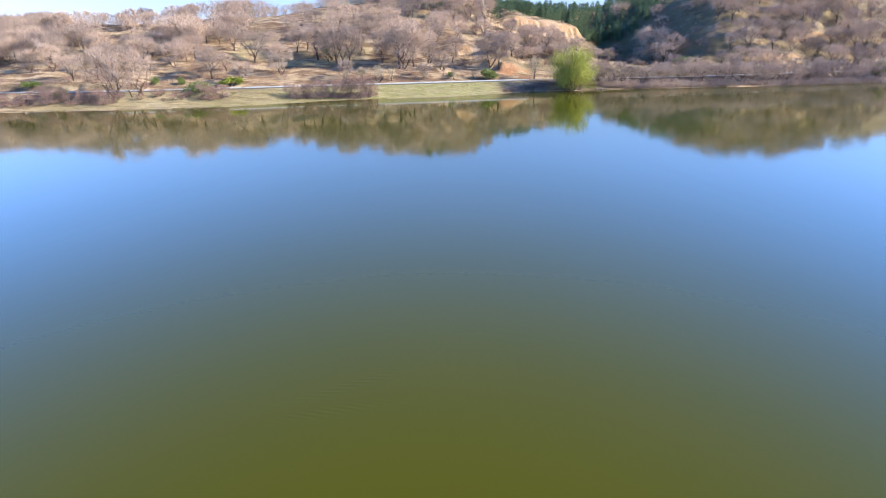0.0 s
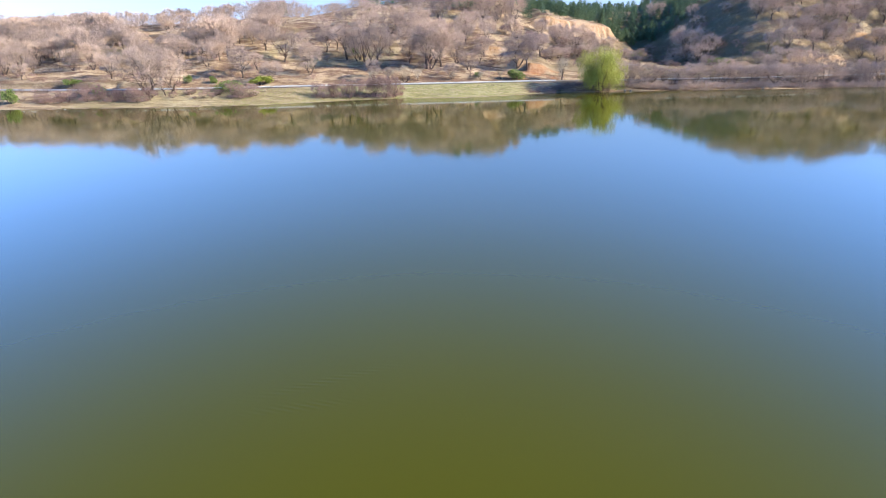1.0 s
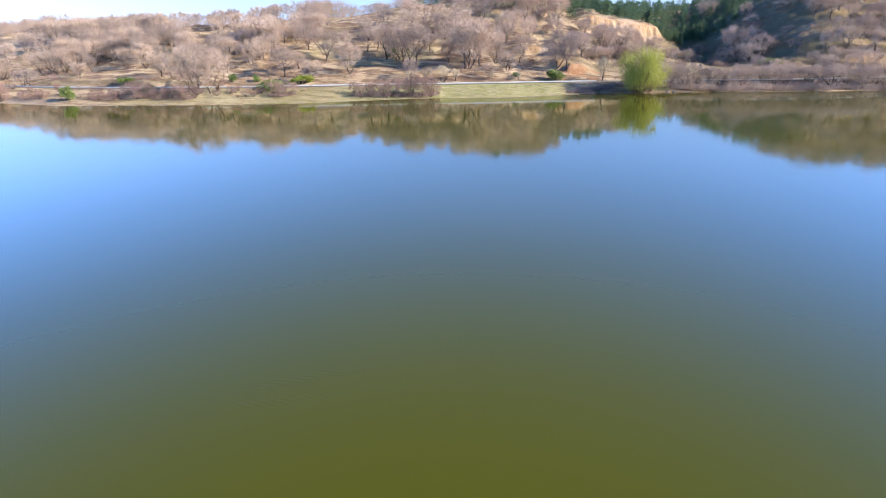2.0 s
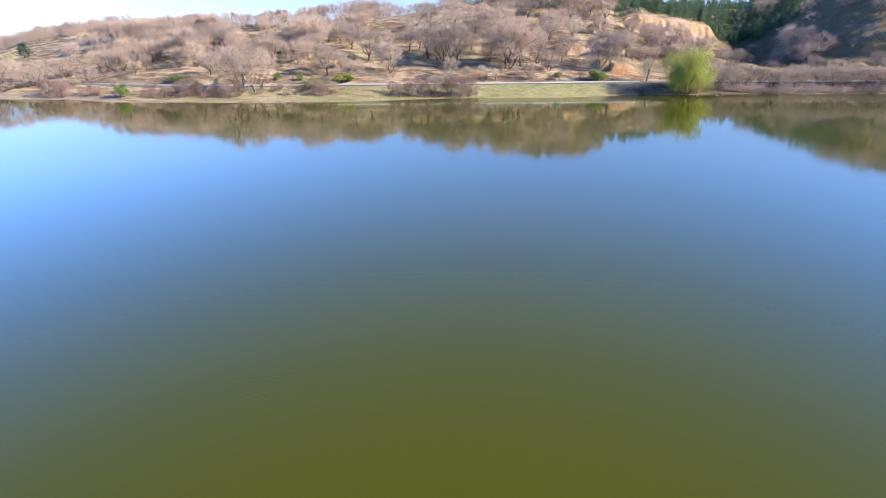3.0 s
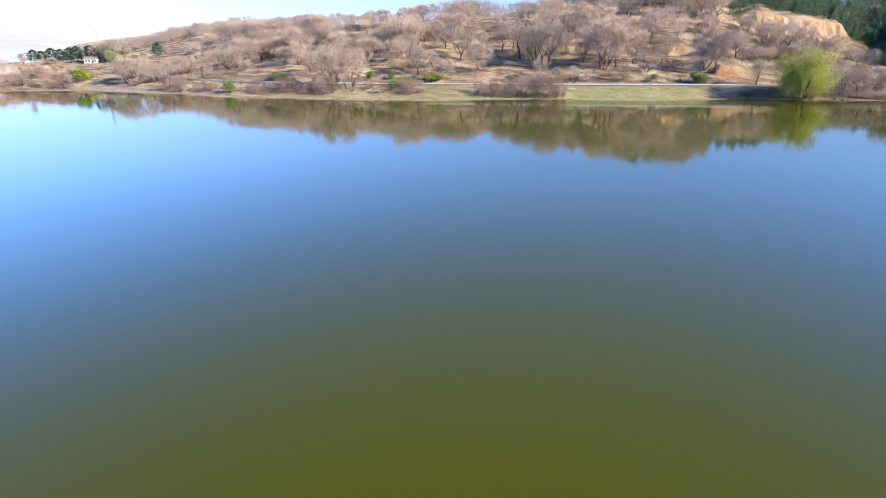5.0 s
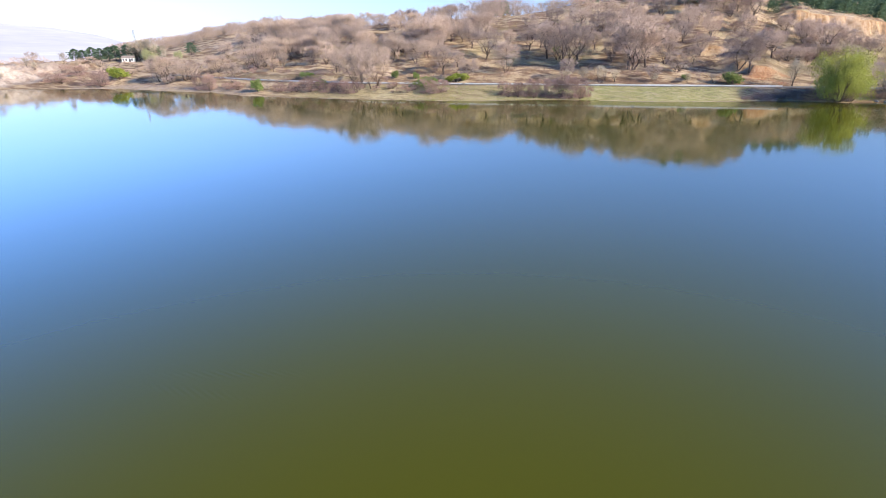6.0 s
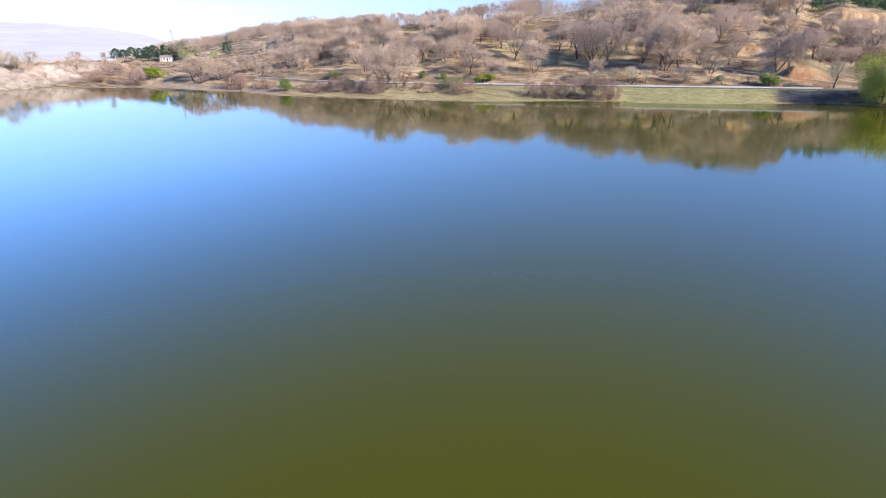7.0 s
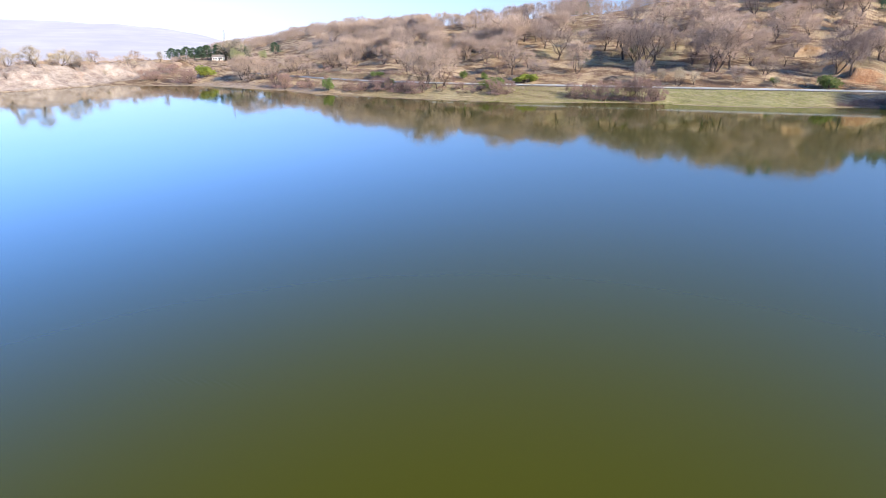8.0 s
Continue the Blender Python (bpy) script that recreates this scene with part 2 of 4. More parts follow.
def ledge(x, y, x0, x1, y0, lean, high, thick, back, fade=6.0, left=6.0):
    """A small earth cliff along y0 from x0 to x1: a step that runs out again behind."""
    edge = y0 + lean * (x - x0) + 3.0 * value_noise(x / 13, x * 0 + y0) + 1.8 * value_noise(x / 5.1, x * 0 + y0) + 1.1 * value_noise(x / 2.3, x * 0 + y0) + 1.0 * value_noise(x / 1.3, x * 0 + y0) + 2.0 * value_noise(x / 3.4, y / 1.7)
    run = smooth(x0 - left, x0 + min(fade, left), x) * (1 - smooth(x1 - fade, x1 + fade, x))
    d = y - edge
    face = run * smooth(-thick, thick * 0.4, d) * (1 - smooth(thick, thick * 2.2, d))
    return run * high * smooth(-thick, thick, d) * (1 - smooth(back * 0.3, back, d)), face


def terrain(x, y):
    """Height, and how much bare soil, green grass and pale earth there is."""
    ys, yr = shore(x), road(x)
    s, t = y - ys, y - yr
    u = np.clip(s / np.maximum(yr - 5 - ys, 4), 0, 1)
    bank = road_z(x) * (0.14 * u + 0.86 * smooth(0.12, 1.0, u)) + 1.5 * u * (1 - u) * fbm(x, y, 5)
    h = np.where(t < 5, bank, hill(x, t - 5))
    wild = smooth(6, 30, t)
    h = h + wild * (2.2 * fbm(x, y, 34) + 0.8 * fbm(x + 50, y, 7, 4))
    h = h + smooth(108, 135, x) * wild * (2.4 * fbm(x + 7, y, 22) + 1.4 * fbm(x, y + 70, 6))
    h = h - 4 * np.exp(-((x - 97 - 0.1 * (y - 310)) / 18) ** 2) * smooth(298, 316, y) * (1 - smooth(380, 420, y))
    # old terraces: small treads along the slope
    step = (h + 1.2 * fbm(x, y, 22)) / 2.1
    h = h + wild * 0.75 * (smooth(0.25, 0.75, step - np.floor(step)) - (step - np.floor(step))) * smooth(-0.25, 0.15, fbm(x + 90, y + 40, 45))
    soil, pale = 0 * x, 0 * x
    for args in ((36, 84, 356.5, 0.50, 7.5, 2.0, 90, 5.0, 11.0), (17, 33, 264, -0.15, 3.2, 1.1, 50, 5.0, 8.0), (146, 176, 292, 0.2, 2.8, 1.2, 22), (-2, 14, 276, 0.4, 2.5, 1.2, 25),
                 (100, 127, 283, 0.1, 1.8, 0.8, 16), (178, 205, 318, 0.2, 2.5, 1.2, 20)):
        up, face = ledge(x, y, *args)
        h, soil = h + up, np.maximum(soil, face)
    cut = smooth(17, 22, x) * (1 - smooth(36, 44, x)) * smooth(5, 8, t) * (1 - smooth(14, 20, t))
    up, face = ledge(x, y, -195, -118, 213.5, 0.0, 1.7, 1.4, 26, 8.0, 8.0)
    h, bare = h + up, face
    red = 0.5 * cut * smooth(-0.15, 0.25, fbm(x, y, 5))
    # dull heath on the eastern hill; in the valley it also paints shade
    dull_shade = smooth(72, 100, x) * (1 - 0.4 * smooth(140, 165, x)) * smooth(12, 28, t) * smooth(-0.75, -0.15, fbm(x, y, 20))
    # cut face behind the road, half darkened as painted shade
    dull_shade = np.maximum(dull_shade, 0.5 * bare)
    dull_shade = np.maximum(dull_shade, 0.75 * smooth(14, 26, x) * (1 - smooth(72, 90, x)) * smooth(258, 270, y) * (1 - smooth(352, 362, y)) * smooth(-0.4, 0.15, fbm(x + 5, y, 13)))
    scar = smooth(-4, 3, x) * (1 - smooth(12, 22, x)) * smooth(262, 268, y) * (1 - smooth(285, 296, y))
    pale = np.maximum(pale, 0.8 * scar * smooth(-0.15, 0.25, fbm(x, y, 8)))
    lip = smooth(26, 38, x) * (1 - smooth(76, 90, x)) * smooth(338, 350, y) * (1 - smooth(372, 388, y))
    pale = np.maximum(pale, 0.25 * lip * smooth(-0.1, 0.25, fbm(x, y, 9)))
    h = np.where(s < 0, np.maximum(s * 0.12, -2.5), h)
    # west shore: a pale eroded bluff with a plateau behind
    sw = -290 + 10 * fbm(x * 0, y, 40, 3) - x + 9 * fbm(x, y, 16, 4) * smooth(-285, -300, x)
    gully = np.abs(fbm(x * 0.6, y * 1.5, 15, 3))
    west = np.where(sw < 0, -2.5, 0.5 * smooth(0, 3, sw) + (9.6 - 7 * gully) * smooth(3, 28, sw + 12 * gully) + 2.4 * fbm(x, y, 6) * smooth(0, 6, sw))
    west = west * (1 - smooth(215, 245, y)) - 3 * smooth(215, 245, y)
    pale = np.maximum(pale, smooth(0, 3, sw) * (1 - smooth(24, 40, sw)) * (1 - smooth(178, 215, y)))
    h = np.maximum(h, west)
    pale = np.maximum(pale, 0.45 * smooth(-310, -285, x) * (1 - smooth(-232, -205, x)) * smooth(58, 66, t) * (1 - smooth(92, 108, t)))
    beach = smooth(-268, -240, x) * (1 - smooth(-170, -150, x)) * smooth(0, 2, s) * (1 - smooth(7, 16, s))
    pale = np.maximum(pale, 0.75 * beach)
    pale = np.maximum(pale, 0.5 * (1 - smooth(22, 40, x)) * smooth(-0.2, 0.4, s) * (1 - smooth(0.8, 2.5, s)))
    # beyond the plateau the land falls to a plain
    h = h - 62 * smooth(0, 320, -345 - 45 * smooth(185, 235, y) - 60 * smooth(260, 320, y) - x)
    # the rest of the lake's rim
    h = np.where((y < -150) & (x > -420), np.maximum(h, 7 * smooth(-190, -260, y) - 2.5), h)
    h = np.where(x > 380, np.maximum(h, 9 * smooth(400, 460, x) - 2.5), h)
    green = smooth(-75, -45, x) * (1 - smooth(18, 26, x)) * smooth(1, 4, s) * (1 - smooth(-6, -2, t))
    green = np.maximum(green, 0.55 * smooth(-150, -120, x) * (1 - smooth(-75, -45, x)) * smooth(1, 5, s) * (1 - smooth(-7, -3, t)))
    green = np.maximum(green, 0.5 * smooth(0.12, 0.5, fbm(x + 300, y, 26)) * wild)
    green = np.maximum(green, 0.8 * smooth(60, 75, x) * (1 - smooth(100, 118, x)) * smooth(262, 272, y) * (1 - smooth(285, 296, y)))
    return h, np.clip(soil, 0, 1), np.clip(green, 0, 1), np.clip(pale, 0, 1), np.clip(red, 0, 1), np.clip(dull_shade, 0, 1)


# ---- end of ground shape ----
def axis(parts, far0, far1):
    """Grid lines: even inside, wider and wider towards far0 and far1."""
    out = []
    for a, b, step in parts:
        out += list(np.arange(a, b, step))
    out.append(parts[-1][1])
    d, v = parts[0][2], parts[0][0]
    while v > far0:
        d *= 1.25
        v -= d
        out.insert(0, v)
    d, v = parts[-1][2], parts[-1][1]
    while v < far1:
        d *= 1.25
        v += d
        out.append(v)
    return np.array(out)


GRID = {}


def height(x, y):
    """Height of the ground sheet at one place."""
    gx, gy, h = GRID["x"], GRID["y"], GRID["h"]
    i = min(max(int(np.searchsorted(gx, x)) - 1, 0), len(gx) - 2)
    j = min(max(int(np.searchsorted(gy, y)) - 1, 0), len(gy) - 2)
    u, v = (x - gx[i]) / (gx[i + 1] - gx[i]), (y - gy[j]) / (gy[j + 1] - gy[j])
    return float((h[j, i] * (1 - u) + h[j, i + 1] * u) * (1 - v) + (h[j + 1, i] * (1 - u) + h[j + 1, i + 1] * u) * v)


def make_ground():
    gx = axis([(-400, -200, 1.6), (-200, 30, 1.3), (30, 94, 0.8), (94, 190, 1.3), (190, 260, 2.0)], -4300, 4300)
    gy = axis([(90, 165, 2.0), (165, 300, 1.1), (300, 352, 1.5), (352, 392, 0.8), (392, 480, 3.0)], -4300, 4300)
    X, Y = np.meshgrid(gx, gy)
    h, soil, green, pale, red, dull_shade = terrain(X.ravel(), Y.ravel())
    n, m = len(gx), len(gy)
    verts = np.column_stack([X.ravel(), Y.ravel(), h])
    GRID.update(x=gx, y=gy, h=h.reshape(m, n))
    idx = np.arange(n * m).reshape(m, n)
    faces = np.stack([idx[:-1, :-1], idx[:-1, 1:], idx[1:, 1:], idx[1:, :-1]], -1).reshape(-1, 4)
    me = bpy.data.meshes.new("ground")
    me.from_pydata(verts.tolist(), [], faces.tolist())
    for name, values in (("soil", soil), ("green", green), ("pale", pale), ("red", red), ("dull_shade", dull_shade)):
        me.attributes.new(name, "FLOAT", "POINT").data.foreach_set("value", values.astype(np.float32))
    me.shade_smooth()
    me.materials.append(M_GROUND)
    return tagged(new("ground", me), "dry grassy hillside with bare soil and a green bank", "ground", kind="structure")


make_ground()


def mesh(name, verts, faces, mat, flat=True):
    me = bpy.data.meshes.new(name)
    me.from_pydata([tuple(v) for v in verts], [], faces)
    me.materials.append(mat)
    if not flat:
        me.shade_smooth()
    return me


def make_water():
    gx, gy = np.linspace(-345, 470, 60), np.linspace(-300, 340, 60)
    verts = [(x, y, 0.0) for y in gy for x in gx]
    faces = [(j * 60 + i, j * 60 + i + 1, (j + 1) * 60 + i + 1, (j + 1) * 60 + i) for j in range(59) for i in range(59)]
    return tagged(new("water", mesh("water", verts, faces, M_WATER, False)), "calm olive green lake water mirroring the sky", "water", kind="structure")


make_water()


# ---- road and guard rail ----
def ribbon(xs, off, z):
    """Points beside the road's middle line, off metres behind it."""
    out = []
    for x in xs:
        a, b = road(np.array([x - 1.0])), road(np.array([x + 1.0]))
        dx, dy = 2.0, float(b[0] - a[0])
        n = math.hypot(dx, dy)
        y = float(road(np.array([x]))[0])
        out.append((x - dy / n * off, y + dx / n * off, z + float(road_z(np.array([x]))[0])))
    return out


def make_road():
    xs = np.arange(-240, 262, 4.0)
    rows = [ribbon(xs, o, z) for o, z in ((-3.4, -0.3), (-3.3, 0.12), (0, 0.18), (3.3, 0.12), (3.4, -0.3))]
    n = len(xs)
    verts = [p for r in rows for p in r]
    faces = [(k * n + i, k * n + i + 1, (k + 1) * n + i + 1, (k + 1) * n + i) for k in range(4) for i in range(n - 1)]
    tagged(new("road", mesh("road", verts, faces, M_ASPHALT)), "narrow grey asphalt road along the lake", "road", kind="structure")


make_road()


def part(name, me, parent, label=""):
    ob = new(name, me)
    ob.parent = parent
    return tagged(ob, label)


def rail(name, x0, x1, label):
    """A guard rail on the lake side of the road: a bent steel band on posts."""
    thing = tagged(new(name), label, "guard rail")
    xs = np.arange(x0, x1 + 0.1, 4.0)
    prof = [(0.0, 0.34), (-0.09, 0.40), (-0.09, 0.49), (-0.02, 0.57), (-0.09, 0.65), (-0.09, 0.74), (0.0, 0.80), (0.03, 0.57)]
    rows = [ribbon(xs, -3.75 + o, z) for o, z in prof]
    n, k = len(xs), len(prof)
    verts = [p for r in rows for p in r]
    faces = [(a * n + i, a * n + i + 1, ((a + 1) % k) * n + i + 1, ((a + 1) % k) * n + i) for a in range(k) for i in range(n - 1)]
    part("beam", mesh("beam", verts, faces, M_RAIL), thing, "pale galvanised steel band")
    bm = bmesh.new()
    bmesh.ops.create_cube(bm, size=1, matrix=Matrix.Translation((0, 0, 0.1)) @ Matrix.Diagonal((0.14, 0.10, 1.3, 1)))
    bmesh.ops.bevel(bm, geom=bm.edges[:], offset=0.015, segments=1)
    post = bpy.data.meshes.new("post")
    bm.to_mesh(post)
    bm.free()
    post.materials.append(M_POST)
    for x, y, z in ribbon(xs, -3.67, 0.0):
        part("post", post, thing).location = (x, y, z)


rail("guard_rail", -198, 34, "long pale steel guard rail beside the lake road")
rail("guard_rail", 74, 250, "pale steel guard rail half hidden by thickets")


# ---- plants: shapes ----
class Shape:
    """Gathers faces for one mesh."""

    def __init__(self):
        self.v, self.f = [], []

    def tube(self, pts, radii, sides=4):
        base = len(self.v)
        for i, (p, r) in enumerate(zip(pts, radii)):
            d = (pts[min(i + 1, len(pts) - 1)] - pts[max(i - 1, 0)]).normalized()
            a = d.orthogonal().normalized()
            b = d.cross(a)
            for k in range(sides):
                w = 2 * math.pi * k / sides
                self.v.append(p + (a * math.cos(w) + b * math.sin(w)) * r)
        for i in range(len(pts) - 1):
            for k in range(sides):
                q = base + i * sides
                self.f.append((q + k, q + (k + 1) % sides, q + sides + (k + 1) % sides, q + sides + k))

    def sliver(self, p, q, w, rng):
        side = (q - p).cross(Vector((rng.uniform(-1, 1), rng.uniform(-1, 1), rng.uniform(-1, 1))))
        side = side.normalized() * w if side.length > 1e-6 else Vector((w, 0, 0))
        n = len(self.v)
        self.v += [p - side, p + side, q]
        self.f.append((n, n + 1, n + 2))

    def leaf(self, p, d, w, rng):
        side = d.cross(Vector((rng.uniform(-1, 1), rng.uniform(-1, 1), rng.uniform(-1, 1)))).normalized() * w
        n = len(self.v)
        self.v += [p, p + d * 0.5 + side, p + d, p + d * 0.5 - side]
        self.f.append((n, n + 1, n + 2, n + 3))

    def mesh(self, name, mat):
        return mesh(name, self.v, self.f, mat)


def any_way(rng, up=0.0):
    while True:
        v = Vector((rng.uniform(-1, 1), rng.uniform(-1, 1), rng.uniform(-1, 1)))
        if 0.05 < v.length < 1:
            return (v.normalized() + Vector((0, 0, up))).normalized()


def bend(p, q, rng, amount, n=3):
    """A crooked line from p to q."""
    out = []
    for i in range(n + 1):
        u = i / n
        wob = any_way(rng) * amount * (p - q).length * (0 if i in (0, n) else 1)
        out.append(p.lerp(q, u) + wob + Vector((0, 0, -0.06 * (p - q).length * math.sin(math.pi * u))))
    return out


def bare_tree_shape(seed, wide=0.46, stems=1, tips=64, twigs=15, fork=0.24, twig_w=0.042):
    """A leafless tree 10 m high: trunk shape and crown shape."""
    rng = random.Random(seed)
    trunk, crown = Shape(), Shape()
    mains = []
    for s in range(stems):
        foot = Vector((0, 0, -0.4)) + (Vector((rng.uniform(-0.5, 0.5), rng.uniform(-0.5, 0.5), 0)) if stems > 1 else Vector())
        lean = Vector((rng.uniform(-0.6, 0.6), rng.uniform(-0.6, 0.6), 0)) * (2.2 if stems > 1 else 0.7)
        top = foot + lean + Vector((0, 0, 10 * fork * rng.uniform(0.8, 1.3) + 0.4))
        r = 0.27 if stems == 1 else 0.17
        trunk.tube(bend(foot, top, rng, 0.05), [r * 1.35, r, r * 0.88, r * 0.8], 6 if stems < 3 else 3)
        count = rng.randint(5, 7) if stems == 1 else rng.randint(3, 4)
        for k in range(count):
            a = 2 * math.pi * (k + rng.uniform(-0.3, 0.3)) / count + s
            reach = rng.uniform(0.35, 0.75) * wide * 10
            end = Vector((math.cos(a) * reach + lean.x * 1.3, math.sin(a) * reach + lean.y * 1.3, rng.uniform(6.0, 8.4)))
            line = bend(top - Vector((0, 0, rng.uniform(0, 0.8))), end, rng, 0.09, 4)
            if stems < 4:
                trunk.tube(line, [r * 0.42, r * 0.32, r * 0.24, r * 0.16, r * 0.08], 3)
            else:
                trunk.tube(line[::2], [r * 0.5, r * 0.3, r * 0.1], 3)
            mains.append(line)
    middle = Vector((0, 0, 10 * (fork + 1) * 0.5 + 0.1))
    lobes = [(any_way(rng), rng.uniform(0.75, 1.1)) for _ in range(7)]
    for i in range(tips):
        d = any_way(rng, 0.3)
        reach = rng.uniform(0.30, 1.0) ** 0.7 * max(m * (0.82 + 0.18 * max(0, d.dot(w))) for w, m in lobes)
        tip = middle + Vector((d.x * wide * 10, d.y * wide * 10, d.z * 10 * (1 - fork) * 0.5)) * reach
        line = min((l for l in mains), key=lambda l: min((p - tip).length for p in l))
        start = min(line[1:], key=lambda p: (p - tip).length + rng.uniform(0, 2))
        arm = bend(start, tip, rng, 0.08, 2)
        trunk.sliver(arm[0], arm[1].lerp(tip, 0.35), 0.05, rng)
        crown.sliver(arm[0], tip, 0.045, rng)
        crown.sliver(arm[1], tip, 0.045, rng)
        for j in range(twigs):
            p = arm[0].lerp(tip, rng.uniform(0.3, 1.0)) + any_way(rng) * rng.uniform(0.2, 1.1)
            q = p + (any_way(rng, 0.35) + d * 0.7).normalized() * rng.uniform(0.45, 1.0)
            crown.sliver(p, q, twig_w * rng.uniform(0.6, 1.2), rng)
    return trunk, crown


def thicket_shape(seed, stems=190, twigs=9, w=0.026):
    """Leafless brush, 4 m high and 8 m across."""
    rng = random.Random(seed)
    out = Shape()
    for i in range(stems):
        a, r = rng.uniform(0, 2 * math.pi), 3.6 * math.sqrt(rng.random())
        p = Vector((math.cos(a) * r, math.sin(a) * r, -0.2))
        high = rng.uniform(1.6, 4.0) * (1 - 0.5 * (r / 4) ** 2) * (0.8 + 0.4 * math.sin(a * 3 + seed))
        q = p + Vector((p.x * 0.22 + rng.uniform(-0.7, 0.7), p.y * 0.22 + rng.uniform(-0.7, 0.7), high + 0.2))
        out.sliver(p, q, w * 1.3, rng)
        for j in range(twigs):
            s = p.lerp(q, rng.uniform(0.25, 0.95))
            out.sliver(s, s + any_way(rng, 0.8) * rng.uniform(0.5, 1.3), w * rng.uniform(0.6, 1.1), rng)
    return out


def leafy_shape(seed, leaves=900, size=0.26):
    """A leafy bush 2 m high and 3 m across, with uneven lobes."""
    rng = random.Random(seed)
    wood, out = Shape(), Shape()
    lobes = [(Vector((rng.uniform(-1.0, 1.0), rng.uniform(-1.0, 1.0), rng.uniform(0.5, 1.35))), rng.uniform(0.4, 0.75)) for _ in range(9)]
    for c, r in lobes:
        wood.tube(bend(Vector((c.x * 0.2, c.y * 0.2, -0.2)), c, rng, 0.06), [0.06, 0.045, 0.03, 0.015], 4)
    for i in range(leaves):
        c, r = rng.choice(lobes)
        p = c + any_way(rng) * r * rng.uniform(0.55, 1.05)
        if p.z > 0:
            out.leaf(p, any_way(rng, 0.3) * size * rng.uniform(0.6, 1.2), size * 0.38, rng)
    return wood, out


def pine_shape(seed, tiers=16, wide=0.26, bare=0.14, fan=11):
    """A conifer 10 m high: whorls of drooping boughs made of needle clumps."""
    rng = random.Random(seed)
    wood, out = Shape(), Shape()
    wood.tube([Vector((0, 0, -0.4)), Vector((0, 0, 4)), Vector((0.05, 0, 9.6))], [0.2, 0.14, 0.03], 5)
    for k in range(tiers):
        u = k / (tiers - 1)
        z = 10 * (bare + (0.97 - bare) * u)
        reach = 10 * wide * (1 - u) ** 0.55 * rng.uniform(0.8, 1.15) + 0.25
        for j in range(fan):
            a = 2 * math.pi * (j + rng.uniform(-0.4, 0.4)) / fan + k
            far = reach * rng.uniform(0.65, 1.1)
            d = Vector((math.cos(a), math.sin(a), rng.uniform(-0.15, 0.35)))
            for s in (0.45, 0.75, 1.0):
                p = Vector((0, 0, z)) + d * far * s
                out.leaf(p - d * 0.35, (d + any_way(rng) * 0.5) * rng.uniform(0.7, 1.2), rng.uniform(0.26, 0.46), rng)
    return wood, out


def willow_shape(seed):
    """A rounded willow in young leaf, 10 m high, branching from the ground."""
    rng = random.Random(seed)
    trunk, limbs, out = Shape(), Shape(), Shape()
    tops = []
    for k in range(9):
        a = 2 * math.pi * k / 9 + rng.uniform(-0.3, 0.3)
        foot = Vector((math.cos(a) * 0.25, math.sin(a) * 0.25, -0.3))
        mid = Vector((math.cos(a) * rng.uniform(0.6, 1.6), math.sin(a) * rng.uniform(0.6, 1.6), rng.uniform(2.0, 3.4)))
        trunk.tube(bend(foot, mid, rng, 0.05), [0.2, 0.16, 0.13, 0.1], 5)
        for j in range(4):
            end = Vector((math.cos(a + rng.uniform(-0.7, 0.7)) * rng.uniform(1.2, 4.2), math.sin(a + rng.uniform(-0.7, 0.7)) * rng.uniform(1.2, 4.2), rng.uniform(5, 8.8)))
            line = bend(mid, end, rng, 0.06)
            limbs.tube(line, [0.09, 0.07, 0.045, 0.02], 4)
            tops += line[1:]
    lobes = [(Vector((math.cos(a) * r, math.sin(a) * r, z)), s) for a, r, z, s in
             [(rng.uniform(0, 6.28), rng.uniform(1.2, 4.0), rng.uniform(1.7, 7.7), rng.uniform(1.2, 1.9)) for _ in range(52)] + [(0, 0, 8.1, 1.9), (2, 1.0, 7.4, 2.0)]]
    for i in range(5200):
        c, s = rng.choice(lobes)
        p = c + any_way(rng, 0.15) * s * rng.uniform(0.5, 1.08)
        drop = rng.uniform(0.5, 1.3)
        for j in range(4):
            q = p + Vector((rng.uniform(-0.12, 0.12), rng.uniform(-0.12, 0.12), -drop * j / 4))
            if q.z > 0.5:
                out.leaf(q, (any_way(rng) * 0.7 + Vector((0, 0, -0.6))).normalized() * rng.uniform(0.18, 0.32), 0.055, rng)
    for i in range(260):
        p = Vector((rng.gauss(0, 1.3), rng.gauss(0, 1.3), rng.uniform(1.0, 2.6)))
        limbs.sliver(Vector((p.x * 0.6, p.y * 0.6, 0)), p, 0.03, rng)
    return trunk, limbs, out


# ---- plants: placing ----
def at(x, y, high, unit, wide=1.0, turn=0.0, lift=0.0, lean=0.0):
    k = high / unit
    return pose(x, y, height(x, y) + lift, lean, 0, turn) @ Matrix.Diagonal((k * wide, k * wide, k, 1))


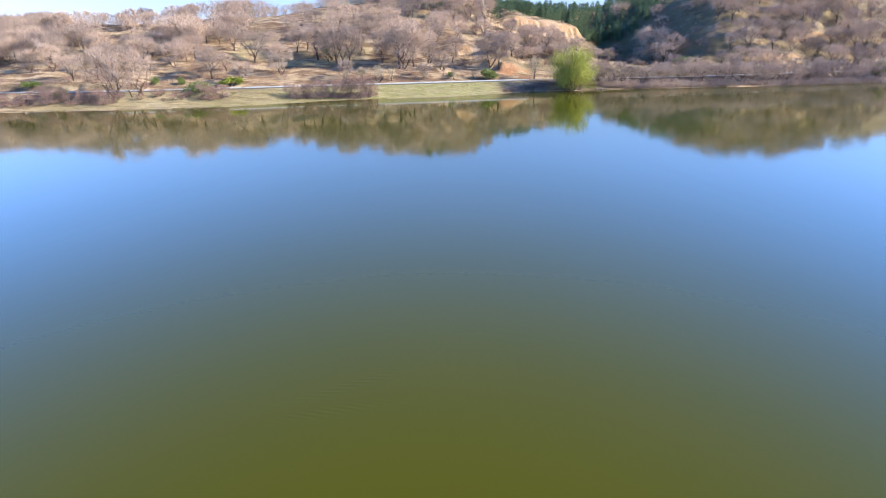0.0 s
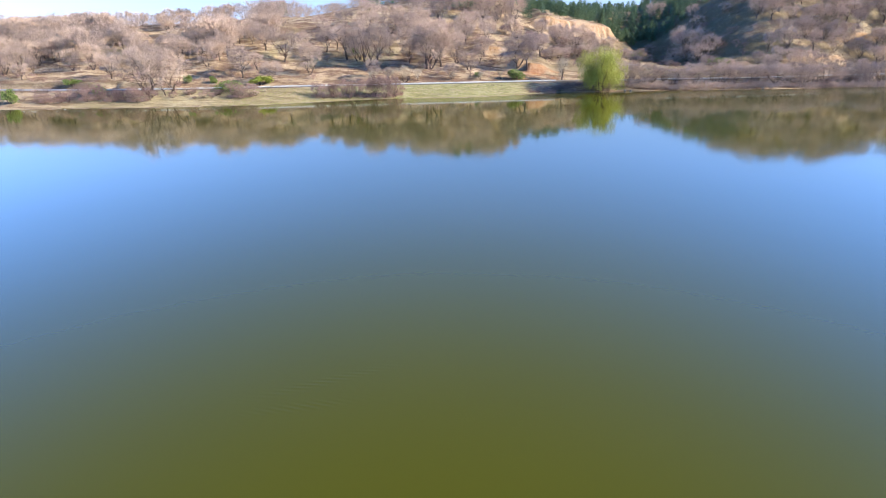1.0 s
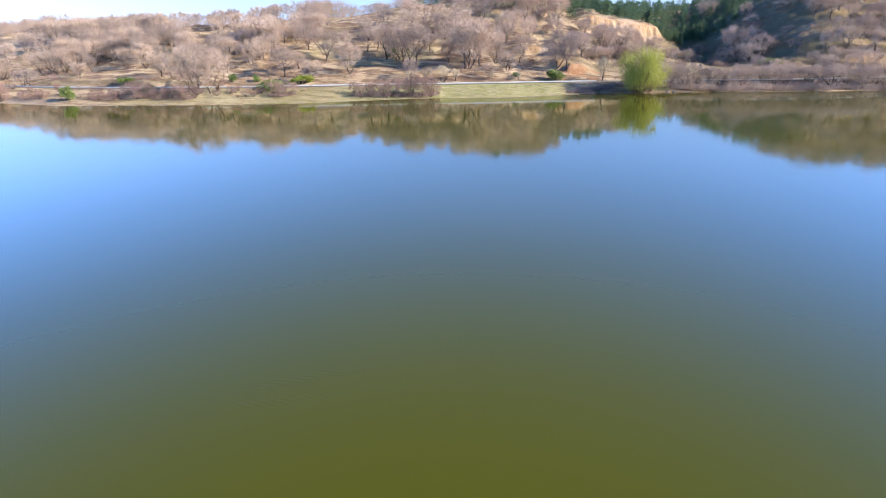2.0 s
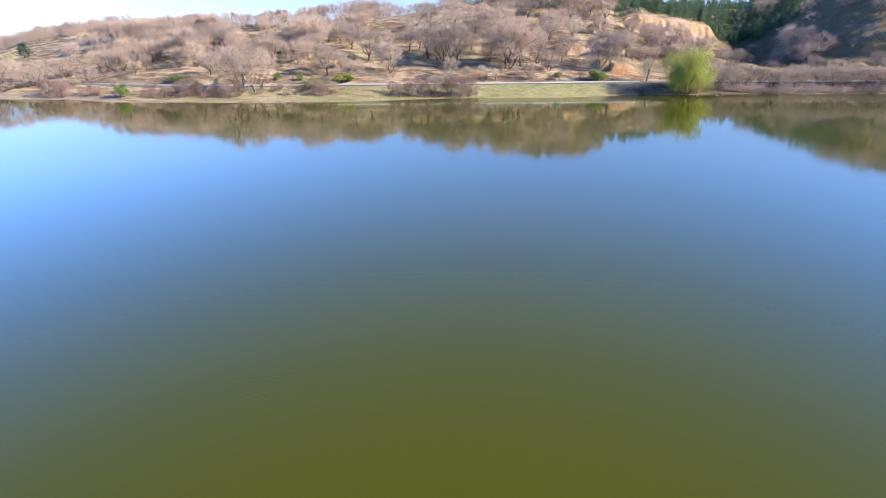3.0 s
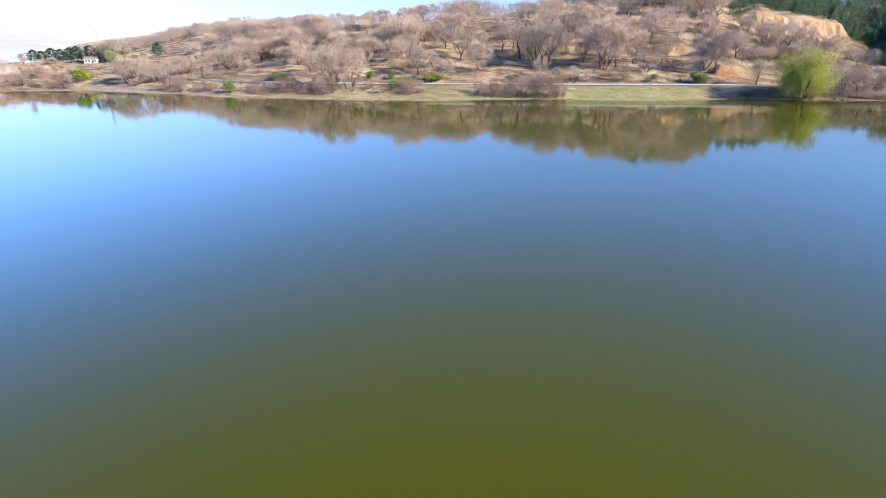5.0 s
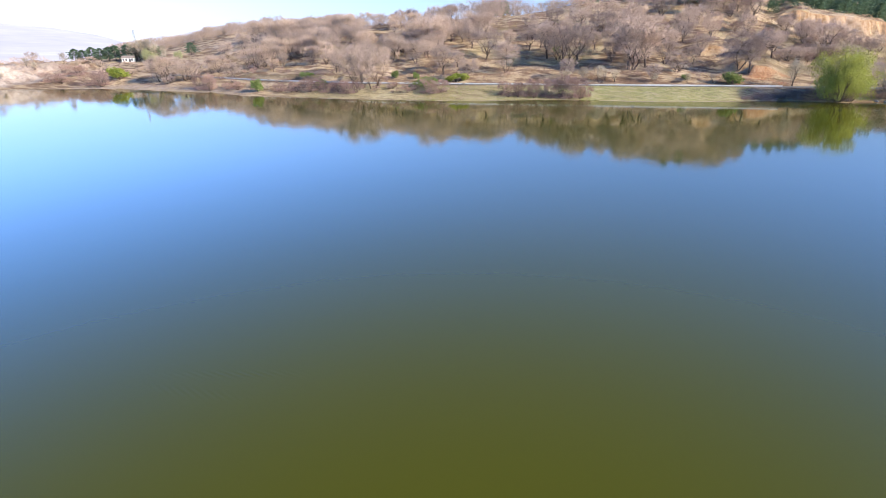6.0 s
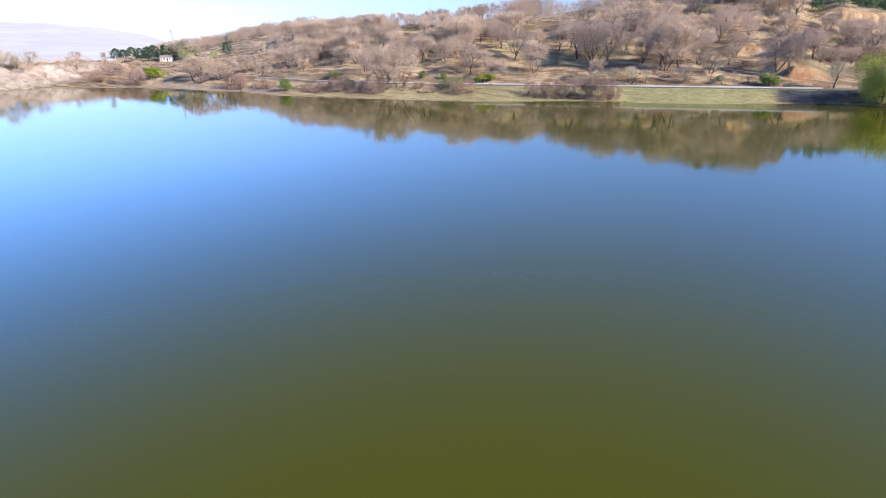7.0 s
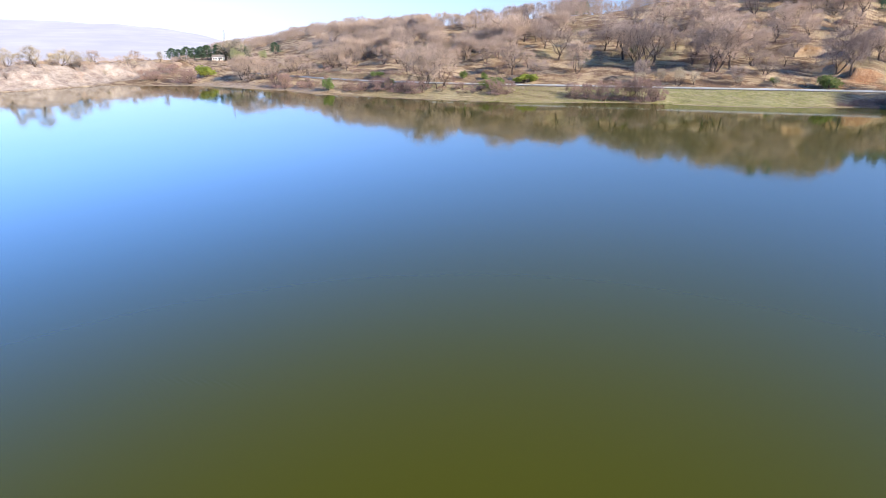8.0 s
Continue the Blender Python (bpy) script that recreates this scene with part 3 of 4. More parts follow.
class Kind:
    """One plant in several shapes; each one planted is a thing of its own."""

    def __init__(self, name, unit, category, group, shapes):
        self.name, self.unit, self.category, self.group, self.shapes, self.count = name, unit, category, group, shapes, 0
        self.first = {}

    def plant(self, x, y, high, label, wide=1.0, which=None, lean=0.0, lift=0.0):
        i = self.count % len(self.shapes) if which is None else which
        self.count += 1
        m = at(x, y, high, self.unit, wide, (self.count * 137.5) % 360, lift, lean)
        if i not in self.first:
            thing = new(self.name)
            for name, me in self.shapes[i]:
                part(name, me, thing)
            thing.matrix_basis = m
            self.first[i] = thing
            return tagged(thing, label, self.category, self.group)
        ob = self.first[i].copy()
        scene.collection.objects.link(ob)
        ob.matrix_basis = m
        for child in self.first[i].children:
            c = child.copy()
            scene.collection.objects.link(c)
            c.parent = ob
        return tagged(ob, label, self.category, self.group)


def two(names, shapes, mats):
    return [(n, s.mesh(n, m)) for n, s, m in zip(names, shapes, mats)]


OAK_SHAPES = [bare_tree_shape(s, w, st, tips + 20, 38, fk, 0.0265) for s, w, st, tips, fk in
              ((1, 0.52, 1, 92, 0.2), (2, 0.56, 1, 100, 0.16), (3, 0.48, 2, 92, 0.16), (4, 0.58, 3, 110, 0.13), (5, 0.46, 1, 86, 0.22), (6, 0.54, 2, 100, 0.15), (7, 0.42, 1, 80, 0.24), (8, 0.56, 4, 112, 0.12))]
oaks = Kind("bare_tree", 10, "tree", "bare trees on the hillside", [two(("trunk", "crown"), s, (M_BARK, M_TWIG)) for s in OAK_SHAPES])
pale_trees = Kind("pale_tree", 10, "tree", "pale slender trees", [two(("trunk", "crown"), bare_tree_shape(s, 0.26, st, 60, 30, 0.18, 0.034), (M_BARK, M_TWIG_PALE)) for s, st in ((21, 1), (22, 2), (23, 3))])
shrubs = Kind("bare_shrub", 10, "bush", "leafless shrubs", [two(("trunk", "crown"), bare_tree_shape(s, w, st, 96, 36, 0.06, 0.036), (M_BARK, M_TWIG)) for s, w, st in ((24, 0.6, 5), (25, 0.7, 6), (26, 0.5, 4), (27, 0.65, 5))])
dark_shrubs = Kind("bare_shrub", 10, "bush", "leafless shrubs", [two(("trunk", "crown"), bare_tree_shape(s, w, st, 110, 38, 0.03, 0.042), (M_BARK, M_TWIG_DARK)) for s, w, st in ((28, 0.75, 6), (29, 0.85, 7), (30, 0.65, 5))])
THICKET_SHAPES = [thicket_shape(s) for s in (31, 32, 33, 34)]
thickets = Kind("thicket", 4, "bush", "leafless thickets", [[("crown", s.mesh("crown", M_TWIG_DARK))] for s in THICKET_SHAPES])
grey_thickets = Kind("thicket", 4, "bush", "leafless thickets", [[("crown", thicket_shape(s).mesh("crown", M_TWIG))] for s in (35, 36, 37, 38)])
bushes = Kind("green_bush", 2, "bush", "green bushes", [two(("branchwork", "foliage"), leafy_shape(s), (M_BARK, M_GREEN)) for s in (41, 42, 43)])
lime_bushes = Kind("green_bush", 2, "bush", "green bushes", [two(("branchwork", "foliage"), leafy_shape(s), (M_BARK, M_LIME)) for s in (44, 45)])
poplars = Kind("poplar_tree", 2, "tree", "pale slender trees", [two(("branchwork", "foliage"), leafy_shape(46, 1100, 0.2), (M_BARK, M_POPLAR))])
PINE_SHAPES = [pine_shape(51), pine_shape(52, 17, 0.22, 0.08), pine_shape(53, 15, 0.32, 0.15), pine_shape(54, 13, 0.38, 0.2, 13)]
pines = Kind("pine_tree", 10, "tree", "pine trees", [two(("trunk", "crown"), s, (M_BARK, M_PINE)) for s in PINE_SHAPES])

willow = tagged(new("willow_tree"), "rounded willow in fresh yellow-green leaf at the water's edge", "tree")
for n, s, m in zip(("trunk", "branchwork", "crown"), willow_shape(61), (M_BARK, M_BARK, M_WILLOW)):
    part(n, s.mesh(n, m), willow)
willow.matrix_basis = at(50.8, 235.5, 18.0, 10, 1.12, 40)

# single trees that stand out: x, y, height
OAKS_A = [(-169.7, 252.2, 11.4), (-141.3, 220.8, 8.7), (-112.9, 198.6, 14.7), (-106.4, 199.5, 12.4), (-92.7, 232.0, 11.0), (-117.8, 265.1, 13.4), (-111.5, 262.5, 10.9), (-123.8, 262.7, 9.4), (-95.2, 266.5, 9.0), (-83.2, 256.0, 11.9), (-67.3, 240.7, 11.1), (-152.9, 260.9, 8.2), (-152.0, 286.9, 7.6), (-179.4, 254.5, 8.7), (-188.6, 256.4, 8.1), (-178.5, 291.5, 7.0), (-196.4, 297.6, 6.6), (-209.0, 282.3, 7.6), (-141.1, 284.2, 7.5), (-108.5, 285.5, 7.0), (-79.5, 273.6, 7.3), (-71.5, 284.2, 6.8)]
OAKS_B = [(-56.5, 262.3, 12.8), (-44.9, 255.6, 14.3), (-42.1, 256.1, 13.0), (-55.3, 307.6, 11.1), (-41.2, 310.0, 9.4), (-29.4, 269.8, 10.1), (-19.8, 253.8, 15.2), (-17.6, 254.0, 16.7), (-13.7, 257.3, 13.3), (-20.3, 330.0, 10.5), (-9.5, 338.2, 11.3), (-5.2, 292.8, 7.7), (2.2, 336.0, 12.1), (12.0, 353.4, 13.0), (20.8, 344.1, 13.3), (19.8, 263.6, 12.7), (23.7, 261.8, 10.5), (-7.3, 262.7, 8.0), (2.7, 266.5, 6.5), (49.9, 308.2, 11.9), (56.5, 310.2, 9.0), (43.4, 323.7, 9.3), (30.3, 277.8, 8.6), (-28.9, 303.1, 10.5), (-39.4, 276.9, 6.9), (-65.6, 288.4, 6.3)]
OAKS_R = [(113.5, 337.9, 15.4), (145.5, 330.1, 11.2), (159.0, 311.1, 9.4), (207.0, 346.5, 11.7), (220.9, 337.9, 11.6), (220.6, 321.3, 11.2), (212.5, 317.1, 11.6), (148.4, 299.6, 8.9), (178.0, 331.7, 9.0), (125.0, 451.7, 12.7), (132.7, 393.7, 8.4), (185.9, 318.3, 8.3), (218.4, 346.0, 10.3), (242.8, 348.6, 10.4), (140.7, 300.5, 7.9), (187.2, 308.2, 8.1), (205.8, 322.1, 7.0)]
LEFT_TREES = [(-307.9, 131.4, 10.6), (-310.7, 144.6, 9.1), (-320.6, 154.9, 9.8), (-334.9, 170.3, 7.1), (-373.5, 213.6, 5.7), (-226.8, 193.9, 12.7), (-212.4, 196.9, 9.3), (-221.0, 220.0, 9.4), (-192.0, 206.5, 7.8), (-200.1, 231.2, 11.2), (-318.4, 245.9, 12.0), (-309.2, 246.1, 13.9)]
taken = []
for x, y, h in OAKS_A + OAKS_B + OAKS_R:
    near_water = y < float(road(np.array([x]))[0])
    oaks.plant(x, y, h * 1.2, "leafless brown oak with many stems by the lake road" if near_water else "leafless brown oak tree on the dry grassy slope", 1.08, 3 if near_water else None)
    taken.append((x, y))
for i, (x, y, h) in enumerate(LEFT_TREES):
    if i in (0, 1, 2, 10, 11):
        pale_trees.plant(x, y, h, "pale slender leafless poplar on the low plateau", 1.7)
    else:
        for dx in (0.0, 2.4) if h > 9 else (0.0,):
            shrubs.plant(x + dx, y + dx, h, "leafless rounded tree above the sandy shore", 1.2)
    taken.append((x, y))
for x, y, h, w in ((-313, 246, 13, 0.9), (-303, 248, 11, 1.0), (-298, 250, 9.5, 1.2), (-322, 136, 8.5, 1.6), (-316, 127, 7.5, 1.8), (-327, 160, 6.5, 1.7), (-315, 122, 9, 1.5), (-330, 150, 7, 1.6), (-323, 146, 8, 1.6)):
    pale_trees.plant(x, y, h, "pale slender leafless poplar on the low plateau", w)
pale_trees.plant(37.9, 252.3, 9.8, "slender pale leafless tree beside the lake road", 1.0, 0)

# the rest of the open wood, sparser on the bare shoulders
rng = random.Random(77)
tries = 0
while len(taken) < 292 and tries < 20000:
    tries += 1
    x = rng.uniform(-260, 235)
    yr = float(road(np.array([x]))[0])
    t = rng.uniform(9, 125)
    y = yr + t
    if 20 < x < 150 and t > 15 + 20 * rng.random():
        continue
    if -1 < x < 100 and 5 < t < 40 and rng.random() < 0.8:
        continue
    clear = float(fbm(np.array([x]), np.array([y * 1.6]), 30)[0])
    if clear > (0.16 if x < -105 else 0.05) or (x > -105 and rng.random() < 0.35):
        continue
    if x < -205 and t < 70 and rng.random() < 0.75:
        continue
    if -95 < x < -50 and 78 < t < 125 or x < -20 and t < 38 and rng.random() < 0.7:
        continue
    if any((x - a) ** 2 + (y - b) ** 2 < 30 for a, b in taken):
        continue
    taken.append((x, y))
    oaks.plant(x, y, rng.uniform(7, 9.5) if t > 85 else rng.uniform(8.5, 12) if t > 25 else rng.uniform(6, 9.5), "leafless brown oak tree on the dry grassy slope", rng.uniform(0.95, 1.25))


# oaks over the eastern hill
rng = random.Random(41)
tries = 0
while tries < 900 and len(taken) < 316:
    tries += 1
    x, t = rng.uniform(146, 245), rng.uniform(24, 100)
    y = float(road(np.array([x]))[0]) + t
    if rng.random() < 0.6 * (fbm(np.array([x]), np.array([y]), 24)[0] > 0.1) or any((x - a) ** 2 + (y - b) ** 2 < 60 for a, b in taken):
        continue
    taken.append((x, y))
    oaks.plant(x, y, rng.uniform(8, 12), "leafless brown oak on the olive eastern hillside", rng.uniform(0.95, 1.2))


# woods on the crest, too many to count
def joined(name, spots, shapes, mat, label, category):
    verts, faces, base = [], [], 0
    for k, (x, y, z, h, w, a) in enumerate(spots):
        sh = shapes[k % len(shapes)]
        v = sh[0]
        c, s = math.cos(a), math.sin(a)
        verts.append(np.column_stack([x + (v[:, 0] * c - v[:, 1] * s) * h * w, y + (v[:, 0] * s + v[:, 1] * c) * h * w, z + v[:, 2] * h]))
        faces += [tuple(i + base for i in f) for f in sh[1]]
        base += len(v)
    me = bpy.data.meshes.new(name)
    me.from_pydata(np.concatenate(verts).tolist(), [], faces)
    me.materials.append(mat)
    return tagged(new(name, me), label, category, kind="stuff")


def as_arrays(*parts):
    v, f = [], []
    for p in parts:
        f += [tuple(i + len(v) for i in g) for g in p.f]
        v += [tuple(q) for q in p.v]
    return np.array(v), f


def scatter(count, seed, x0, x1, t0, t1, low, high, keep, w=1.0):
    r, out = random.Random(seed), []
    while len(out) < count:
        x, t = r.uniform(x0, x1), r.uniform(t0, t1)
        y = float(road(np.array([x]))[0]) + t
        if keep(x, t, y, r):
            out.append((x, y, height(x, y), r.uniform(low, high), w * r.uniform(0.9, 1.2), r.uniform(0, 6.28)))
    return out


sparse = [as_arrays(*bare_tree_shape(s, 0.52, st, 46, 20, 0.10, 0.034)) for s, st in ((71, 1), (72, 2), (73, 1), (74, 3))]
unit = lambda shapes, k: [(v / k, f) for v, f in shapes]
crest = scatter(430, 81, -420, 20, 100, 230, 5, 7.5, lambda x, t, y, r: not (-118 < x < -45 and t < 160) and not (x < -190 and t < 100) and fbm(np.array([x]), np.array([y]), 40)[0] < 0.25, 1.1)
crest += scatter(90, 82, 150, 300, 85, 210, 7, 10, lambda x, t, y, r: True, 1.1)
crest += scatter(130, 87, -385, -235, 88, 180, 6, 8.5, lambda x, t, y, r: True, 1.1)
crest += scatter(125, 86, -245, -95, 38, 100, 7.5, 11, lambda x, t, y, r: fbm(np.array([x]), np.array([y * 1.6]), 30)[0] < 0.12, 1.0)
crest += scatter(120, 89, -150, 20, 128, 200, 9, 12.5, lambda x, t, y, r: not -118 < x < -45, 1.1)
crest += scatter(70, 91, -118, -45, 145, 205, 4.5, 6.5, lambda x, t, y, r: True, 1.2)
crest += scatter(190, 90, -500, -325, 95, 165, 7.5, 9.5, lambda x, t, y, r: y > 325, 1.1)
joined("bare_woodland", crest, unit(sparse, 10), M_TWIG, "leafless brown woodland along the hill's crest", "woodland")
small_pines = [as_arrays(*pine_shape(s, 11, w, 0.05, 6)) for s, w in ((91, 0.24), (92, 0.3), (93, 0.22))]
forest = scatter(760, 83, 20, 330, 140, 330, 6, 9, lambda x, t, y, r: y > 395 + 0.12 * abs(x - 110) and not (150 < x and t < 190))
forest += scatter(130, 84, -90, 60, 172, 260, 6, 9, lambda x, t, y, r: x > -60 or t > 195)
forest += scatter(90, 88, 26, 112, 118, 165, 5, 8, lambda x, t, y, r: y > 372 + 0.5 * (x - 34))
joined("pine_forest", forest, unit(small_pines, 10), M_PINE, "dense dark green pine forest behind the valley", "forest")

# pines by the house, and single ones on the ridge
for x, y, h in [(-370.0, 237.7, 8.2), (-362.6, 238.6, 7.4), (-353.6, 239.2, 8.8), (-346.5, 240.5, 8.0), (-339.0, 241.3, 8.6), (-334.6, 242.8, 9.3), (-326.6, 246.2, 10.0), (-318.4, 249.5, 9.4), (-308.3, 252.8, 8.5), (-296.9, 269.8, 7.5)]:
    pines.plant(x, y, h, "dark green pine in the row beside the white house", 1.5, 3)
for x, y, h in ((-141, 390.5, 9), (-137.3, 387.8, 10), (-136.2, 391.6, 9), (-135.1, 395.3, 10), (-127.3, 384.5, 9), (-62, 356, 9), (-12, 350, 13), (-6, 356, 12), (-242, 318, 7), (-238, 322, 8), (-270, 316, 7), (98, 396, 8), (112, 402, 7), (62, 392, 8), (50, 388, 7), (78, 398, 8)):
    pines.plant(x, y, h, "dark green pine standing on the ridge", 1.1)

# younger growth between the trees, too much to count
SCRUB_SHAPES = [as_arrays(*bare_tree_shape(s, w, 4, 40, 13, 0.05, 0.08)) for s, w in ((101, 0.7), (102, 0.85), (103, 0.6))]
scrub = scatter(100, 23, -215, 20, 8, 95, 1.6, 4.2, lambda x, t, y, r: fbm(np.array([x]), np.array([y * 1.6]), 30)[0] < 0.12, 1.1)
scrub += scatter(90, 24, 112, 235, 12, 95, 1.0, 3.0, lambda x, t, y, r: True, 1.2)
scrub += scatter(26, 25, 14, 84, 25, 95, 2.0, 4.0, lambda x, t, y, r: y < 350, 1.1)
scrub += scatter(46, 26, 96, 138, 45, 115, 2.0, 4.5, lambda x, t, y, r: True, 1.2)
scrub += scatter(30, 27, -197, -112, 5.5, 12, 1.2, 2.6, lambda x, t, y, r: True, 1.2)
joined("hillside_scrub", scrub, unit(SCRUB_SHAPES, 10), M_TWIG_DARK, "dark leafless scrub among dry grass on the slopes", "scrub")
bluff = [(x, y, height(x, y), h, 1.3, a) for x, y, h, a in ((random.Random(i).uniform(-352, -296), random.Random(i + 500).uniform(88, 205), random.Random(i + 900).uniform(1.6, 4.6), i) for i in range(110)) if height(x, y) > 2.0]
joined("bluff_scrub", bluff, unit(SCRUB_SHAPES, 10), M_TWIG, "pale leafless scrub on the eroded bluff", "scrub")
rng = random.Random(23)
for i in range(60):
    x = rng.uniform(-195, -72)
    y0, y1 = float(shore(np.array([x]))[0]) + 9, float(road(np.array([x]))[0]) - 5.5
    if y1 > y0:
        y = rng.uniform(y0, y1)
        (dark_shrubs if i % 3 else shrubs).plant(x, y, rng.uniform(1.0, 2.4), "low leafless scrub on the bank below the road", rng.uniform(1.0, 1.5))

# scrub on the pale west bluff
rng = random.Random(19)
for i in range(34):
    x, y = rng.uniform(-352, -296), rng.uniform(88, 205)
    if height(x, y) > 2.0:
        (shrubs if i % 3 else pale_trees).plant(x, y, rng.uniform(1.6, 4.2) * (1 if i % 3 else 1.7), "leafless scrub on the pale eroded bluff", 1.3)
for i in range(26):
    x = rng.uniform(-330, -215)
    y = float(road(np.array([x]))[0]) + rng.uniform(-22, 12)
    if height(x, y) > 1.2 and not (-345 < x < -315 and y > 225):
        shrubs.plant(x, y, rng.uniform(2.0, 4.2), "leafless scrub on the dry plateau", 1.3)

# green bushes: x, y, height, width
GREEN = [(-87.5, 208.6, 3.9, 11.0), (-83.2, 225.6, 3.6, 9.7), (-131.0, 197.6, 3.3, 5.3), (-152.4, 214.1, 2.8, 7.0), (-101.4, 224.2, 3.1, 3.5), (-111.2, 223.1, 3.5, 3.5), (-53.3, 267.1, 3.8, 4.9), (18.7, 251.1, 4.8, 7.6), (2.4, 250.0, 2.3, 3.5), (114.8, 291.8, 3.4, 10.7), (196.6, 271.6, 8.0, 8.7), (90.5, 349.6, 4.3, 12.3), (-155.3, 185.3, 5.3, 6.1), (-255.9, 193.3, 6.0, 13.6)]
for i, (x, y, h, w) in enumerate(GREEN):
    kind = lime_bushes if i in (1, 11, 13) else bushes
    kind.plant(x, y, h, "fresh green bush in young leaf by the lake road" if i < 3 else "small fresh green bush among dry grass", w / (1.5 * h))
for x, y, h, w in ((-307, 244, 9.5, 0.42), (-300.5, 246, 7.5, 0.5), (-291, 255, 6, 0.6)):
    poplars.plant(x, y, h, "tall poplar in thin pale green leaf beside the pines", w)
# thickets: x, y, height, width
THICK_L = [(-140.8, 189.0, 3.7, 14.4), (-130.4, 190.6, 4.1, 9.4), (-121.2, 191.0, 4.3, 10.4), (-112.4, 190.7, 3.8, 9.0), (-80.2, 200.3, 3.8, 10.9), (-52.3, 206.6, 4.6, 9.7), (-45.6, 208.3, 5.1, 9.7), (-37.9, 210.6, 4.5, 9.7), (-30.9, 211.9, 5.1, 10.8), (-27.1, 214.6, 8.9, 5.4), (-286.1, 178.1, 4.4, 18.0), (-257.4, 180.9, 5.9, 18.5), (-293.4, 192.2, 4.0, 18.7), (-187.3, 187.0, 5.7, 12.6), (-172.1, 189.0, 3.6, 10.8)]
for x, y, h, w in THICK_L:
    tall = 1.35 if -60 < x < -28 else 1.1
    if h > 8:
        h, w = 4.0, 7.0
    for k in (-0.3, 0.05, 0.32):
        dark_shrubs.plant(x + k * w, y + 1.5 * math.sin(7 * x + 9 * k), min(h, 5.4) * tall * (1.0 + 0.2 * math.sin(x + 20 * k)), "leafless reddish brown thicket on the lake bank", min(1.1, 0.32 * w / h))
    thickets.plant(x, y, h * 0.55, "low leafless reddish brush on the lake bank", w / (2.0 * h) * 1.5)
# the steep right shore: brush at the water, taller shrubs above the road
rng = random.Random(15)
x = 60.0
while x < 215:
    grey_thickets.plant(x, float(shore(np.array([x]))[0]) + rng.uniform(1.2, 5.0), rng.uniform(2.2, 4.4), "leafless grey-brown thicket along the steep shore", rng.uniform(1.0, 1.5))
    x += rng.uniform(2.8, 4.6)
x = 64.0
while x < 215:
    shrubs.plant(x, float(shore(np.array([x]))[0]) + rng.uniform(4.0, 10.0), rng.uniform(5.0, 9.2), "leafless mauve-grey shrub on the lake bank", rng.uniform(1.0, 1.25))
    x += rng.uniform(2.5, 4.8)
x = 70.0
while x < 225:
    shrubs.plant(x, float(road(np.array([x]))[0]) + rng.uniform(6.0, 12.0), rng.uniform(3.5, 6.5), "leafless mauve-grey shrub behind the lake road", rng.uniform(1.0, 1.3))
    x += rng.uniform(8.0, 15.0)
# extra dark brush stands in for deeper shade on the bank by the willow
for x, y, h in ((25, 230, 1.8), (29, 233, 2.4), (33, 235, 2.4), (37, 237, 2.6), (41, 239, 2.8), (45, 240, 2.8), (31, 230, 1.8), (39, 235, 2.0), (57, 241, 2.6), (61, 242, 2.8)):
    thickets.plant(x, y, h, "low leafless brush, thickened to darken the shaded bank", 1.4)
for x, y, h in ((-40, 236, 4.5), (-33, 238, 5.5), (-27, 239, 6.0), (-22, 241, 4.5), (4, 247, 3.5), (-8, 244, 3.5), (12, 250, 3.0)):
    pale_trees.plant(x, y, h * 1.1, "pale leafless scrub behind the lake road", 1.6)
# valley
for x, y, h, w in ((115, 318, 11, 1.0), (120, 322, 12, 1.0), (112, 326, 10, 1.0), (108, 340, 7, 1.1), (104, 334, 5, 1.1), (96, 345, 6, 1.2), (112, 352, 6, 1.2), (104, 372, 7, 1.2), (120, 364, 6, 1.2), (88, 335, 4, 1.2), (130, 372, 7, 1.1), (126, 345, 5, 1.1), (140, 362, 6, 1.1), (118, 338, 4, 1.3), (97, 305, 3.5, 1.3)):
    shrubs.plant(x, y, h, "leafless shrub in the shaded side valley", w)
for x, y, h in ((40, 292, 6), (46, 296, 7), (52, 300, 6), (36, 286, 6), (58, 310, 5), (33, 279, 5), (62, 322, 5), (30, 300, 6), (50, 330, 6), (66, 338, 5), (44, 316, 5)):
    shrubs.plant(x, y, h, "leafless shrub below the ochre earth cliff", 1.15)
rng = random.Random(29)
for i in range(44):
    x, y = rng.uniform(14, 80), rng.uniform(270, 350)
    if y < 356 + 0.5 * (x - 44) and height(x, y) > 3:
        (dark_shrubs if i % 3 == 0 else oaks).plant(x, y, rng.uniform(3.0, 5.0) if i % 3 == 0 else rng.uniform(5.5, 8.5), "leafless tree on the slope below the earth cliff", 1.1)


# ---- house, mast, stones ----
def box(bm, x0, x1, y0, y1, z0, z1):
    bmesh.ops.create_cube(bm, size=1, matrix=Matrix.Translation(((x0 + x1) / 2, (y0 + y1) / 2, (z0 + z1) / 2)) @ Matrix.Diagonal((x1 - x0, y1 - y0, z1 - z0, 1)))


def bm_part(name, fill, mat, parent, label="", bevel=0.0):
    bm = bmesh.new()
    fill(bm)
    if bevel:
        bmesh.ops.bevel(bm, geom=bm.edges[:], offset=bevel, segments=1)
    me = bpy.data.meshes.new(name)
    bm.to_mesh(me)
    bm.free()
    me.materials.append(mat)
    return part(name, me, parent, label)


M_WHITE = plain_mat("white_render", (0.70, 0.69, 0.65), (0.84, 0.83, 0.80), 1.2)
M_ROOF = plain_mat("roof_sheet", (0.20, 0.17, 0.15), (0.32, 0.28, 0.25), 2.0)
